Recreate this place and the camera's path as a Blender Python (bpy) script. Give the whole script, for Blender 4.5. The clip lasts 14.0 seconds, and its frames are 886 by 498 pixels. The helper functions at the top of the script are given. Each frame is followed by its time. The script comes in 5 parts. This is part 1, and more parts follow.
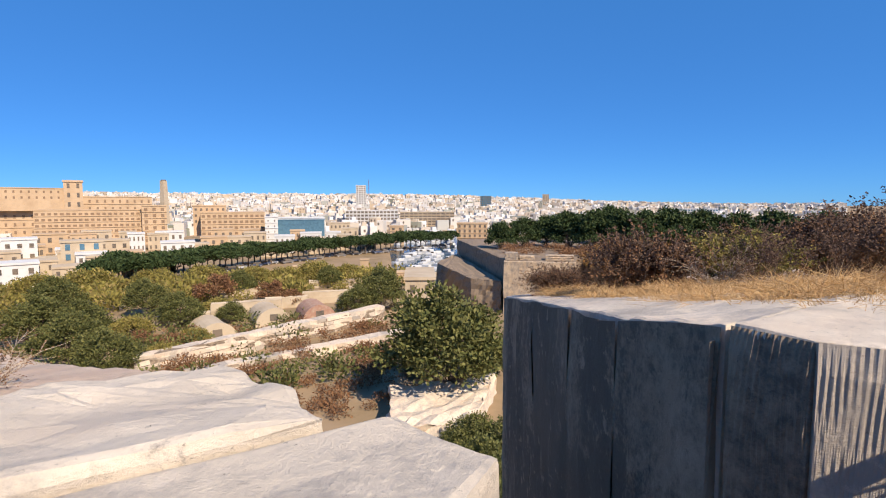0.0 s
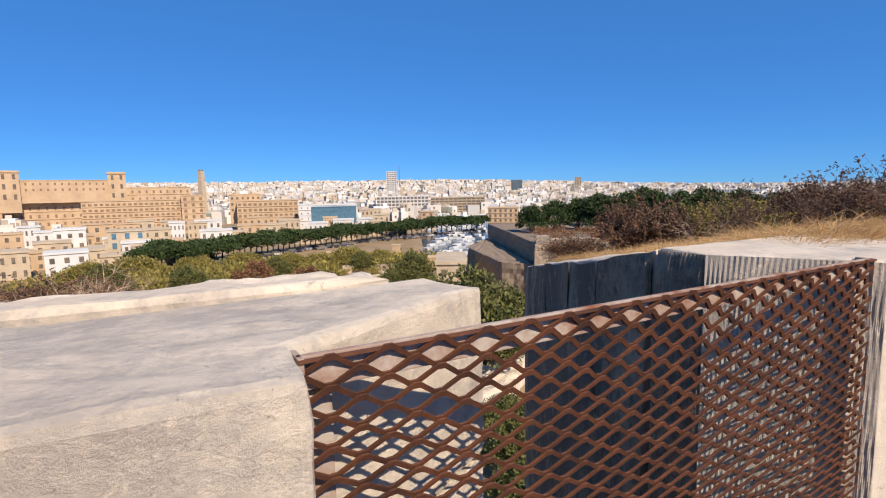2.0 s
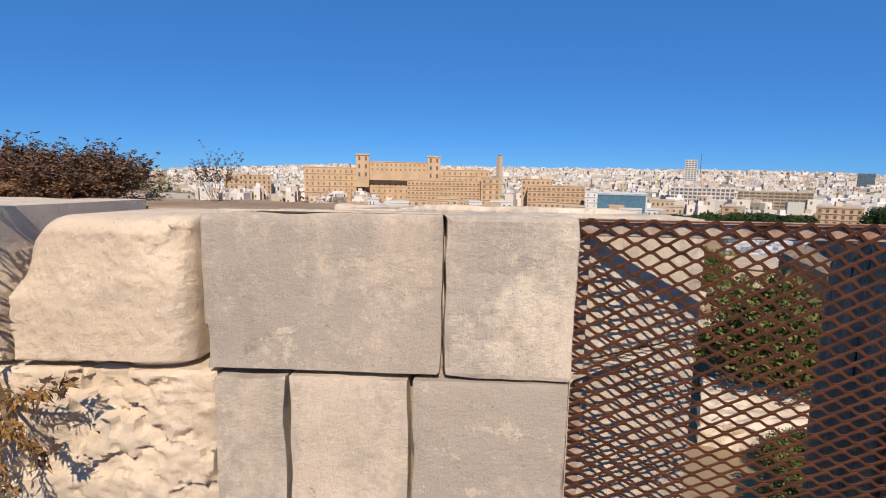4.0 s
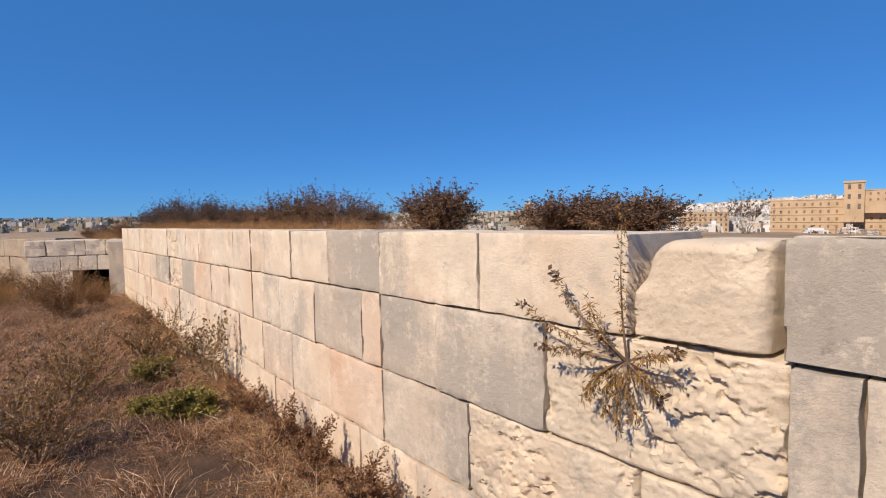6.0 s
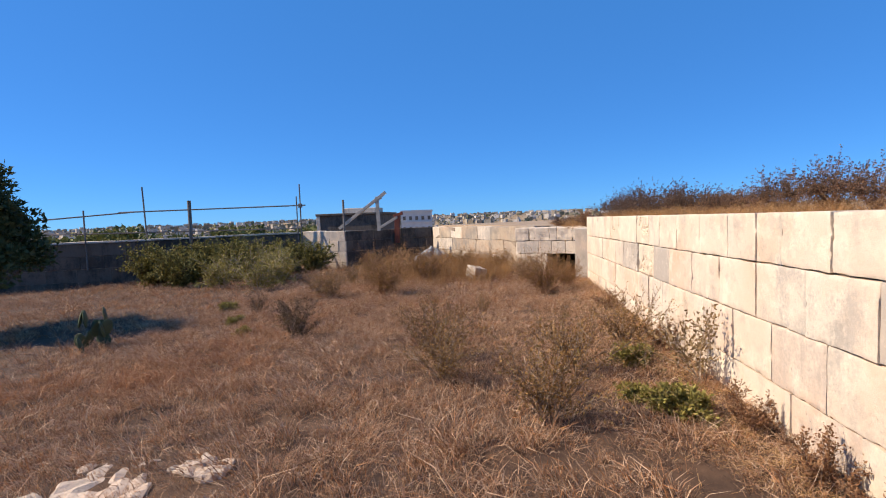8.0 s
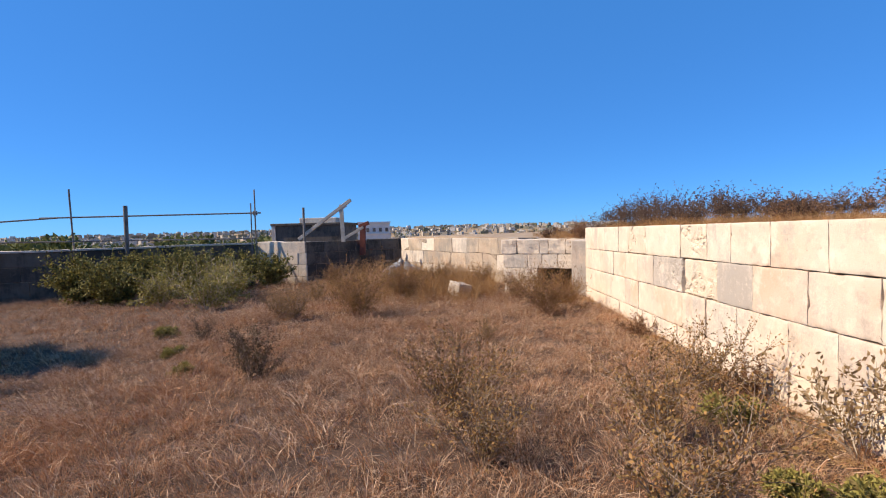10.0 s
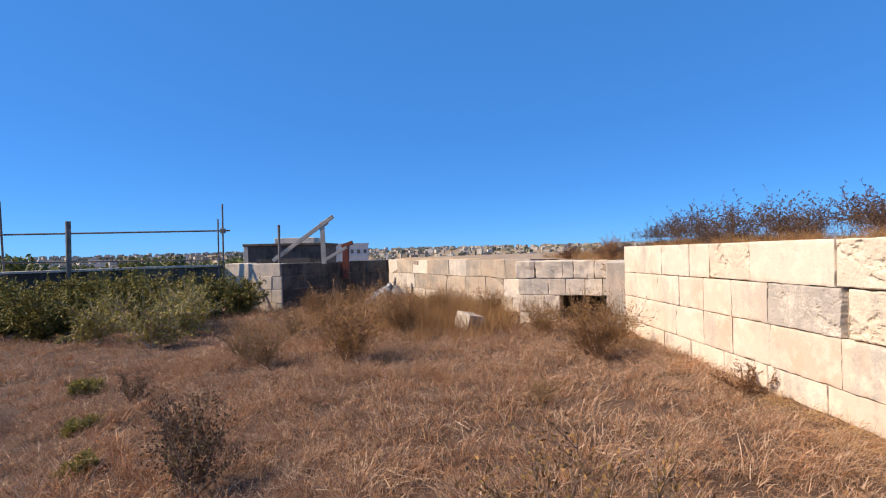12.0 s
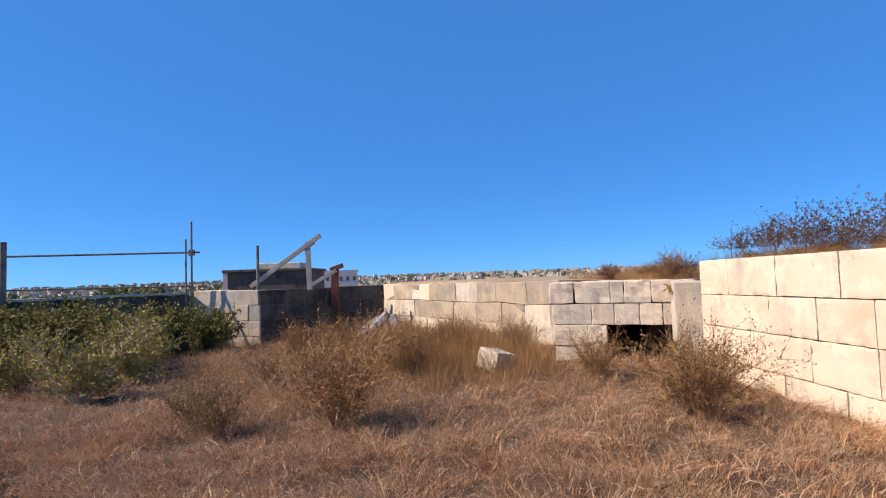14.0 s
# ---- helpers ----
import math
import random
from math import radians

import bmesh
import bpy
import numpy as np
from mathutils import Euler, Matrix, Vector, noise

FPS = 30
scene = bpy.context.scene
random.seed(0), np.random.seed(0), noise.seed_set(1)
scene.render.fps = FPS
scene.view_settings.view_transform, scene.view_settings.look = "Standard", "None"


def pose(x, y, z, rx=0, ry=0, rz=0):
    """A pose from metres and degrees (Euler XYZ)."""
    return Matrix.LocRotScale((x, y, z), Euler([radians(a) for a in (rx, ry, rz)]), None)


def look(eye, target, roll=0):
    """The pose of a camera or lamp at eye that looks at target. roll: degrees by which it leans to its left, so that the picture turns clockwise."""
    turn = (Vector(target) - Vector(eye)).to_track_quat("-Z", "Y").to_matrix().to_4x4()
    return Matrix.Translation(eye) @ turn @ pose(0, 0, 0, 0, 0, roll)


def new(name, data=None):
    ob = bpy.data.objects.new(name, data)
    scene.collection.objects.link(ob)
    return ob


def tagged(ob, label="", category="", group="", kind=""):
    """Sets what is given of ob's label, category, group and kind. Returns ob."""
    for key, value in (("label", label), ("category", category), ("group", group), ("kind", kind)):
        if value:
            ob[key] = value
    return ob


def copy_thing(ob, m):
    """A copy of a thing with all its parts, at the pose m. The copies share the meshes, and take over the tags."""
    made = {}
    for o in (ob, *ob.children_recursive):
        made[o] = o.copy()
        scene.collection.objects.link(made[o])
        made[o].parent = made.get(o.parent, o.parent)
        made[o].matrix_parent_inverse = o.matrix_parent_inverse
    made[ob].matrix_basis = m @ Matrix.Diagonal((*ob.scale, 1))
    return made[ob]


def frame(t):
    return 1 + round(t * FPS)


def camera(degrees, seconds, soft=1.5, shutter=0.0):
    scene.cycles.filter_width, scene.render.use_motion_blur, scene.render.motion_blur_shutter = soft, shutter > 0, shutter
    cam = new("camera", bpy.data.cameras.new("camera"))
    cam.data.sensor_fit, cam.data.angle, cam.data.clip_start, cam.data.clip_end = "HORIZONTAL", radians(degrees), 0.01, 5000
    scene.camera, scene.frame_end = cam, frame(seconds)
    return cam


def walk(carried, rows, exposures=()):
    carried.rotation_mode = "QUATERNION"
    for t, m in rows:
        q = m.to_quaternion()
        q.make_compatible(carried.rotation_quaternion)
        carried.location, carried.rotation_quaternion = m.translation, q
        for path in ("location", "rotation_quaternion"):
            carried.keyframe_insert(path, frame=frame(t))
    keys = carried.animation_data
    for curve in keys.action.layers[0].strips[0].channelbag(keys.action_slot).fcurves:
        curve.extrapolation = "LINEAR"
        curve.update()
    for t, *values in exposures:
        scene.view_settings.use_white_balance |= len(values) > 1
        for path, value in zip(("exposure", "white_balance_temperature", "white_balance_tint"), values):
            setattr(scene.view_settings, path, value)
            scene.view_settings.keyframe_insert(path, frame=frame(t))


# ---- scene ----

# ---------- camera and walk ----------
cam = camera(81.5, 14.0, 1.1)
PATH = [
    (0, (-0.03, 0.123, 1.671), (0.971, 1.846, 1.502), -0.1),
    (0.5, (-0.047, 0.075, 1.659), (0.91, 1.822, 1.489), -0.3),
    (1, (-0.099, -0.036, 1.638), (0.83, 1.727, 1.468), -0.3),
    (1.5, (-0.178, -0.19, 1.627), (0.728, 1.584, 1.441), -0.5),
    (2, (-0.222, -0.286, 1.619), (0.67, 1.49, 1.394), -1.1),
    (2.2, (-0.231, -0.331, 1.61), (0.641, 1.453, 1.374), -1.2),
    (3.2, (-0.29, -0.60, 1.57), (0.10, 1.344, 1.31), -0.4),
    (4.3, (-0.338, -0.937, 1.53), (-0.711, 1.008, 1.248), 1.1),
    (4.5, (-0.351, -1.007, 1.525), (-0.889, 0.9, 1.254), 0.8),
    (5, (-0.378, -1.157, 1.534), (-1.321, 0.593, 1.32), -0.2),
    (5.5, (-0.389, -1.291, 1.532), (-1.702, 0.21, 1.376), -0.8),
    (6, (-0.389, -1.353, 1.536), (-1.956, -0.116, 1.407), -1.0),
    (6.5, (-0.401, -1.43, 1.542), (-2.131, -0.434, 1.417), -1.3),
    (7, (-0.465, -1.526, 1.523), (-2.352, -0.878, 1.393), -1.4),
    (7.5, (-0.672, -1.635, 1.486), (-2.664, -1.508, 1.349), -1.8),
    (8, (-0.903, -1.683, 1.487), (-2.881, -1.948, 1.365), -2.0),
    (8.2, (-1.007, -1.719, 1.467), (-2.976, -2.053, 1.353), -2.1),
    (10.3, (-2.695, -2.553, 1.434), (-4.692, -2.616, 1.364), -1.2),
    (10.5, (-2.896, -2.622, 1.434), (-4.895, -2.674, 1.368), -1.1),
    (11, (-3.398, -2.76, 1.419), (-5.397, -2.785, 1.353), -1.3),
    (11.5, (-3.924, -2.896, 1.418), (-5.924, -2.901, 1.373), -1.1),
    (12, (-4.465, -3.079, 1.392), (-6.465, -3.083, 1.397), -1.3),
    (12.5, (-4.989, -3.248, 1.328), (-6.988, -3.206, 1.374), -1.1),
    (13, (-5.579, -3.299, 1.34), (-7.573, -3.16, 1.408), -0.8),
    (13.5, (-6.172, -3.369, 1.355), (-8.164, -3.205, 1.431), -1.3),
    (14, (-6.65, -3.513, 1.287), (-8.647, -3.472, 1.394), -1.9),
]
walk(cam, [(t, look(eye, target, roll)) for t, eye, target, roll in PATH],
     exposures=[(0, 0.42), (2.2, 0.3), (4.4, 0.08), (5.5, 0.05), (7, 0.38), (8, 0.54), (10.5, 0.60), (14, 0.58)])

# ---------- sky, sun ----------
SUN_AZ, SUN_EL = math.atan2(0.12, -0.99), radians(42)   # azimuth clockwise from +y
world = bpy.data.worlds.new("world")
scene.world = world
world.use_nodes = True
wn = world.node_tree
sky = wn.nodes.new("ShaderNodeTexSky")
sky.sky_type, sky.sun_disc, sky.sun_elevation, sky.sun_rotation = "NISHITA", False, SUN_EL, SUN_AZ
sky.air_density, sky.dust_density, sky.ozone_density, sky.altitude = 1.0, 0.0, 1.2, 3500
wn.nodes["Background"].inputs["Strength"].default_value = 0.148
deep = wn.nodes.new("ShaderNodeHueSaturation")
deep.inputs["Saturation"].default_value = 1.06
wn.links.new(sky.outputs[0], deep.inputs["Color"])
tint = wn.nodes.new("ShaderNodeMix")
tint.data_type, tint.blend_type = "RGBA", "MULTIPLY"
tint.inputs[0].default_value = 1.0
tint.inputs[7].default_value = (0.27, 0.55, 0.92, 1)
wn.links.new(deep.outputs[0], tint.inputs[6])
haze = wn.nodes.new("ShaderNodeMix")
haze.data_type = "RGBA"
haze.inputs[0].default_value = 0.62
haze.inputs[7].default_value = (0.29, 1.28, 3.35, 1)
wn.links.new(tint.outputs[2], haze.inputs[6])
wn.links.new(haze.outputs[2], wn.nodes["Background"].inputs["Color"])
sun = new("sun", bpy.data.lights.new("sun", "SUN"))
sun.data.energy, sun.data.angle, sun.data.color = 5.0, radians(0.53), (1.0, 0.85, 0.69)
to_sun = Vector((math.sin(SUN_AZ) * math.cos(SUN_EL), math.cos(SUN_AZ) * math.cos(SUN_EL), math.sin(SUN_EL)))
sun.matrix_world = look((0, 0, 40), Vector((0, 0, 40)) - to_sun)

# ---------- materials ----------
def ramp_mix(nt, fac, a, b, lo=0.4, hi=0.6):
    """Blend of colours or sockets a and b by fac, from lo to hi."""
    mr = nt.nodes.new("ShaderNodeMapRange")
    mr.inputs["From Min"].default_value, mr.inputs["From Max"].default_value = lo, hi
    nt.links.new(fac, mr.inputs["Value"])
    mx = nt.nodes.new("ShaderNodeMix")
    mx.data_type = "RGBA"
    nt.links.new(mr.outputs[0], mx.inputs[0])
    for sock, v in ((mx.inputs[6], a), (mx.inputs[7], b)):
        if isinstance(v, tuple):
            sock.default_value = (*v, 1)
        else:
            nt.links.new(v, sock)
    return mx.outputs[2]


def tex(nt, coord, scale, detail=6, rough=0.6, stretch=None):
    n = nt.nodes.new("ShaderNodeTexNoise")
    n.inputs["Scale"].default_value, n.inputs["Detail"].default_value, n.inputs["Roughness"].default_value = scale, detail, rough
    if stretch:
        m = nt.nodes.new("ShaderNodeMapping")
        m.inputs["Scale"].default_value = stretch
        nt.links.new(coord, m.inputs[0])
        coord = m.outputs[0]
    nt.links.new(coord, n.inputs["Vector"])
    return n.outputs[0]


def material(name, rough=0.9, metal=0.0):
    m = bpy.data.materials.new(name)
    m.use_nodes = True
    nt = m.node_tree
    b = nt.nodes["Principled BSDF"]
    b.inputs["Roughness"].default_value, b.inputs["Metallic"].default_value = rough, metal
    b.inputs["Specular IOR Level"].default_value = 0.25
    pos = nt.nodes.new("ShaderNodeNewGeometry")
    return m, nt, b, pos


def bump(nt, b, height, strength, distance):
    bp = nt.nodes.new("ShaderNodeBump")
    bp.inputs["Strength"].default_value, bp.inputs["Distance"].default_value = strength, distance
    nt.links.new(height, bp.inputs["Height"])
    nt.links.new(bp.outputs[0], b.inputs["Normal"])


def add(nt, x, y, k=1.0):
    mm = nt.nodes.new("ShaderNodeMath")
    mm.operation = "MULTIPLY_ADD"
    nt.links.new(y, mm.inputs[0])
    mm.inputs[1].default_value = k
    nt.links.new(x, mm.inputs[2])
    return mm.outputs[0]


def stone_material(name, cream, warm, grey, grey_amount=0.5, pits=1.0, dark=(0.09, 0.075, 0.06)):
    """Weathered globigerina limestone: cream body, warm rust patches, grey lichen film that flakes off, pits and scratches."""
    m, nt, b, pos = material(name, 0.92)
    P = pos.outputs["Position"]
    info = nt.nodes.new("ShaderNodeObjectInfo")
    base = ramp_mix(nt, tex(nt, P, 1.1, 5), cream, warm, 0.44, 0.70)
    base = ramp_mix(nt, tex(nt, P, 5.5, 8, 0.7), base, tuple(min(v * 1.22, 0.82) for v in cream), 0.50, 0.66)
    fine = tex(nt, P, 34, 10, 0.75)
    big = tex(nt, P, 1.9, 8, 0.62, (1, 1, 0.8))
    streak = tex(nt, P, 2.6, 6, 0.6, (3.2, 3.2, 0.35))
    film = add(nt, big, info.outputs["Random"], 0.22)
    film = add(nt, film, fine, 0.66)
    film = add(nt, film, streak, 0.45)
    mid = 1.34 - 0.19 * grey_amount
    c = ramp_mix(nt, film, base, grey, mid - 0.07, mid + 0.11)
    flake = tex(nt, P, 11, 12, 0.78)
    c = ramp_mix(nt, flake, c, cream, 0.565, 0.62)
    blot = tex(nt, P, 3.7, 10, 0.68)
    c = ramp_mix(nt, blot, c, tuple(v * 0.72 for v in grey), 0.55, 0.80)
    speck = tex(nt, P, 19, 10, 0.78)
    c = ramp_mix(nt, speck, c, tuple(v * 0.55 for v in grey), 0.60, 0.72)
    c = ramp_mix(nt, tex(nt, P, 95, 6, 0.75), c, dark, 0.62, 0.74)
    c = ramp_mix(nt, tex(nt, P, 0.75, 4, 0.55), c, warm, 0.50, 0.95)
    nt.links.new(c, b.inputs["Base Color"])
    h = add(nt, fine, tex(nt, P, 190, 4, 0.7), 0.35)
    h = add(nt, h, flake, 0.35)
    h = add(nt, h, speck, -0.9 * pits)
    bump(nt, b, h, 0.65, 0.008)
    return m


def plain_material(name, colour, other=None, scale=8.0, rough=0.85, metal=0.0, relief=0.004, fine=60.0):
    """Two-tone surface with patches at one scale and grain at another."""
    m, nt, b, pos = material(name, rough, metal)
    P = pos.outputs["Position"]
    other = other or tuple(v * 0.7 for v in colour)
    c = ramp_mix(nt, tex(nt, P, scale, 6, 0.65), colour, other, 0.42, 0.68)
    c = ramp_mix(nt, tex(nt, P, fine, 5, 0.7), c, tuple(v * 0.55 for v in other), 0.6, 0.85)
    nt.links.new(c, b.inputs["Base Color"])
    if relief:
        bump(nt, b, tex(nt, P, fine, 6, 0.7), 0.6, relief)
    return m


def island_material(name, colours, rough=0.9, translucent=0.0, patch=()):
    """Loose pieces (leaves, blades, far houses), each island with its own tone out of the given colours."""
    m, nt, b, pos = material(name, rough)
    cr = nt.nodes.new("ShaderNodeValToRGB")
    els = cr.color_ramp.elements
    while len(els) < len(colours):
        els.new(0.5)
    for i, (e, c) in enumerate(zip(els, colours)):
        e.position, e.color = i / (len(colours) - 1), (*c, 1)
    nt.links.new(pos.outputs["Random Per Island"], cr.inputs[0])
    n = tex(nt, pos.outputs["Position"], 3.0, 3)
    c = ramp_mix(nt, n, cr.outputs[0], colours[0], 0.62, 0.9)
    for size, colour in patch:
        c = ramp_mix(nt, tex(nt, pos.outputs["Position"], size, 4, 0.6), c, colour, 0.52, 0.95)
    nt.links.new(c, b.inputs["Base Color"])
    if translucent:
        tr = nt.nodes.new("ShaderNodeBsdfTranslucent")
        nt.links.new(c, tr.inputs[0])
        mix = nt.nodes.new("ShaderNodeMixShader")
        mix.inputs[0].default_value = translucent
        nt.links.new(b.outputs[0], mix.inputs[1])
        nt.links.new(tr.outputs[0], mix.inputs[2])
        nt.links.new(mix.outputs[0], nt.nodes["Material Output"].inputs[0])
    return m


CREAM = stone_material("limestone_cream", (0.675, 0.565, 0.43), (0.66, 0.49, 0.345), (0.48, 0.415, 0.335), 0.35)
WARM = stone_material("limestone_warm_pink", (0.66, 0.53, 0.40), (0.62, 0.41, 0.275), (0.50, 0.41, 0.325), 0.2)
MIXED = stone_material("limestone_mixed", (0.68, 0.575, 0.445), (0.65, 0.50, 0.365), (0.47, 0.41, 0.335), 0.7)
GREY = stone_material("limestone_grey", (0.60, 0.51, 0.40), (0.57, 0.46, 0.35), (0.42, 0.365, 0.30), 1.2)
ERODED = stone_material("limestone_eroded", (0.64, 0.53, 0.395), (0.62, 0.47, 0.325), (0.44, 0.385, 0.31), 0.45, 1.4)
TOPSTONE = stone_material("limestone_slab_top", (0.65, 0.56, 0.44), (0.61, 0.475, 0.36), (0.43, 0.38, 0.32), 0.7, 1.6)
ROCKTOP = stone_material("bare_parapet_rock", (0.58, 0.46, 0.35), (0.53, 0.385, 0.285), (0.39, 0.335, 0.27), 0.5, 1.5)
MORTAR = plain_material("lime_mortar", (0.36, 0.28, 0.20), (0.05, 0.04, 0.03), 5, 0.95, 0, 0.012)
RUST = plain_material("rusted_steel", (0.17, 0.068, 0.036), (0.075, 0.036, 0.024), 14, 0.75, 0.15, 0.002, 220)
FLAKED = plain_material("flaked_white_paint", (0.42, 0.36, 0.30), (0.22, 0.085, 0.04), 14, 0.7, 0.0, 0.002, 180)
SOIL = plain_material("dry_soil", (0.115, 0.068, 0.042), (0.06, 0.036, 0.024), 2.2, 0.97, 0, 0.03, 24)
EARTH = plain_material("dry_parapet_earth", (0.36, 0.27, 0.18), (0.27, 0.19, 0.12), 2.0, 0.97, 0, 0.03, 20)
DRYGRASS = island_material("dry_grass", [(0.31, 0.15, 0.075), (0.11, 0.06, 0.033), (0.50, 0.305, 0.18), (0.64, 0.455, 0.305), (0.48, 0.21, 0.08), (0.19, 0.095, 0.048), (0.74, 0.55, 0.37), (0.47, 0.265, 0.15)], 0.9, 0.12, ((0.45, (0.44, 0.175, 0.055)), (2.3, (0.50, 0.355, 0.24))))
# earth painted near black so the embrasure cut reads as deep shade
DITCHSOIL = plain_material("earth_darkened_for_shade", (0.085, 0.065, 0.045), (0.045, 0.038, 0.028), 1.4, 0.97, 0, 0.03, 20)
LAND = plain_material("scrub_land", (0.33, 0.235, 0.14), (0.21, 0.155, 0.08), 0.09, 0.97, 0, 0.0, 0.7)
WATER = plain_material("harbour_water", (0.03, 0.07, 0.10), (0.02, 0.05, 0.08), 0.3, 0.12, 0, 0.05, 1.5)
FARSUBURB = island_material("far_suburb_houses", [(0.42, 0.36, 0.28), (0.52, 0.48, 0.42), (0.34, 0.26, 0.17), (0.14, 0.15, 0.10), (0.40, 0.34, 0.25), (0.60, 0.57, 0.52)])
FARCITY = island_material("far_houses", [(0.56, 0.50, 0.41), (0.74, 0.72, 0.69), (0.50, 0.39, 0.27), (0.68, 0.66, 0.61), (0.40, 0.33, 0.25), (0.76, 0.75, 0.74), (0.55, 0.44, 0.31), (0.72, 0.71, 0.69), (0.16, 0.17, 0.11)])
GOLDSTONE = plain_material("golden_limestone_facade", (0.54, 0.39, 0.245), (0.44, 0.31, 0.19), 0.15, 0.9, 0, 0, 3)
PALE = plain_material("pale_limestone_facade", (0.52, 0.425, 0.30), (0.43, 0.34, 0.235), 0.3, 0.9, 0, 0, 3)
WHITE = plain_material("white_render", (0.64, 0.63, 0.60), (0.56, 0.55, 0.52), 0.4, 0.8, 0, 0, 3)
SHUTTER = plain_material("brown_window_shutters", (0.27, 0.18, 0.11), (0.20, 0.135, 0.085), 1.0, 0.6, 0, 0, 4)
GLASSY = plain_material("dark_window_glass", (0.20, 0.16, 0.12), (0.07, 0.065, 0.06), 1.0, 0.35, 0, 0, 4)
BLUEGLASS = plain_material("blue_glazing", (0.10, 0.20, 0.27), (0.07, 0.14, 0.2), 1.0, 0.25, 0, 0, 4)

# ---------- mesh helpers ----------
rng = np.random.default_rng(7)


def mesh_object(name, verts, faces, mat, parent=None, label="", smooth=False):
    me = bpy.data.meshes.new(name)
    me.from_pydata([tuple(v) for v in verts], [], faces)
    me.materials.append(mat)
    if smooth:
        me.shade_smooth()
        me.set_sharp_from_angle(angle=0.7)
    ob = new(name, me)
    if parent is not None:
        ob.parent = parent
    if label:
        ob["label"] = label
    return ob


def part(name, bm, mat, parent, label=""):
    me = bpy.data.meshes.new(name)
    bm.to_mesh(me)
    bm.free()
    me.materials.append(mat)
    ob = new(name, me)
    ob.parent = parent
    if label:
        ob["label"] = label
    return ob


def empty(name, x=0, y=0, z=0, label="", category="", group="", kind="", rz=0):
    ob = new(name)
    ob.empty_display_size = 0.2
    ob.matrix_basis = pose(x, y, z, 0, 0, rz)
    return tagged(ob, label, category, group, kind)


def box_bm(bm, lo, hi, bevel=0.0):
    """A box from corner lo to corner hi in bm."""
    m = Matrix.LocRotScale(((lo[0] + hi[0]) / 2, (lo[1] + hi[1]) / 2, (lo[2] + hi[2]) / 2), None, (hi[0] - lo[0], hi[1] - lo[1], hi[2] - lo[2]))
    r = bmesh.ops.create_cube(bm, size=1, matrix=m)
    if bevel:
        es = list({e for v in r["verts"] for e in v.link_edges})
        bmesh.ops.bevel(bm, geom=es, offset=bevel, segments=2, affect="EDGES", profile=0.6)
    return bm


def boxed(lo, hi, bevel=0.0):
    return box_bm(bmesh.new(), lo, hi, bevel)


def rod_bm(bm, a, b, r0, r1=None, sides=8):
    """A tapered round bar from a to b in bm."""
    a, b = Vector(a), Vector(b)
    q = (b - a).to_track_quat("Z", "Y").to_matrix().to_4x4()
    bmesh.ops.create_cone(bm, cap_ends=True, segments=sides, radius1=r0, radius2=r0 if r1 is None else r1, depth=(b - a).length,
                          matrix=Matrix.Translation((a + b) / 2) @ q)
    return bm


def prism(name, outline, z0, z1, mat, parent=None, label="", rough=0.006, cuts=5, seed=0):
    """An upright block on the plan outline (anticlockwise), from z0 to z1 (z1 may be a function of x, y), its faces subdivided and worn."""
    top = z1 if callable(z1) else (lambda x, y: z1)
    bm = bmesh.new()
    lo = [bm.verts.new((x, y, z0)) for x, y in outline]
    hi = [bm.verts.new((x, y, top(x, y))) for x, y in outline]
    n = len(outline)
    bm.faces.new(hi)
    bm.faces.new(lo[::-1])
    for i in range(n):
        bm.faces.new((lo[i], lo[(i + 1) % n], hi[(i + 1) % n], hi[i]))
    bmesh.ops.triangulate(bm, faces=[f for f in bm.faces if len(f.verts) > 4])
    es = [e for e in bm.edges if len(e.link_faces) == 2 and e.calc_face_angle(0) > 0.5]
    bmesh.ops.bevel(bm, geom=es, offset=0.012, segments=2, affect="EDGES", profile=0.6)
    if cuts:
        bmesh.ops.subdivide_edges(bm, edges=[e for e in bm.edges if e.calc_length() > 0.08], cuts=cuts, use_grid_fill=True)
        bmesh.ops.triangulate(bm, faces=[f for f in bm.faces if len(f.verts) > 4])
    bm.normal_update()
    for v in bm.verts:
        p = v.co * 9 + Vector((seed * 3.1, 0, 0))
        v.co += v.normal * (noise.fractal(p, 1.0, 2.0, 3) * rough)
    return part(name, bm, mat, parent, label)


# ---------- ground of the terrace ----------
def ground_z(x, y):
    """Height of the terrace: it falls gently to the west and south."""
    z = 0.008 * max(x, -40) + 0.03 * max(min(y, 0.0), -22)
    return z + 0.05 * noise.noise(Vector((x * 0.35, y * 0.35, 3.0))) + 0.025 * noise.noise(Vector((x * 1.3, y * 1.3, 9.0))) + 0.045 * hummock(x, y)


def hummock(x, y):
    """Tussocks of old growth, -1 to 1."""
    return 0.8 * noise.noise(Vector((x * 2.6, y * 2.6, 5.0))) + 0.45 * noise.noise(Vector((x * 6.5, y * 6.5, 15.0)))


def grid_sheet(name, x0, x1, y0, y1, step, zf, mat):
    xs, ys = np.arange(x0, x1 + 1e-6, step), np.arange(y0, y1 + 1e-6, step)
    verts = [(x, y, zf(x, y)) for y in ys for x in xs]
    nx = len(xs)
    faces = [(j * nx + i, j * nx + i + 1, (j + 1) * nx + i + 1, (j + 1) * nx + i) for j in range(len(ys) - 1) for i in range(nx - 1)]
    return mesh_object(name, verts, faces, mat, smooth=True)


field = grid_sheet("floor", -34, 8, -26, 0.4, 0.15, ground_z, SOIL)
tagged(field, "dry brown soil of an overgrown terrace", "ground", kind="structure")

# ---------- the long parapet wall ----------
FACE = 0.115


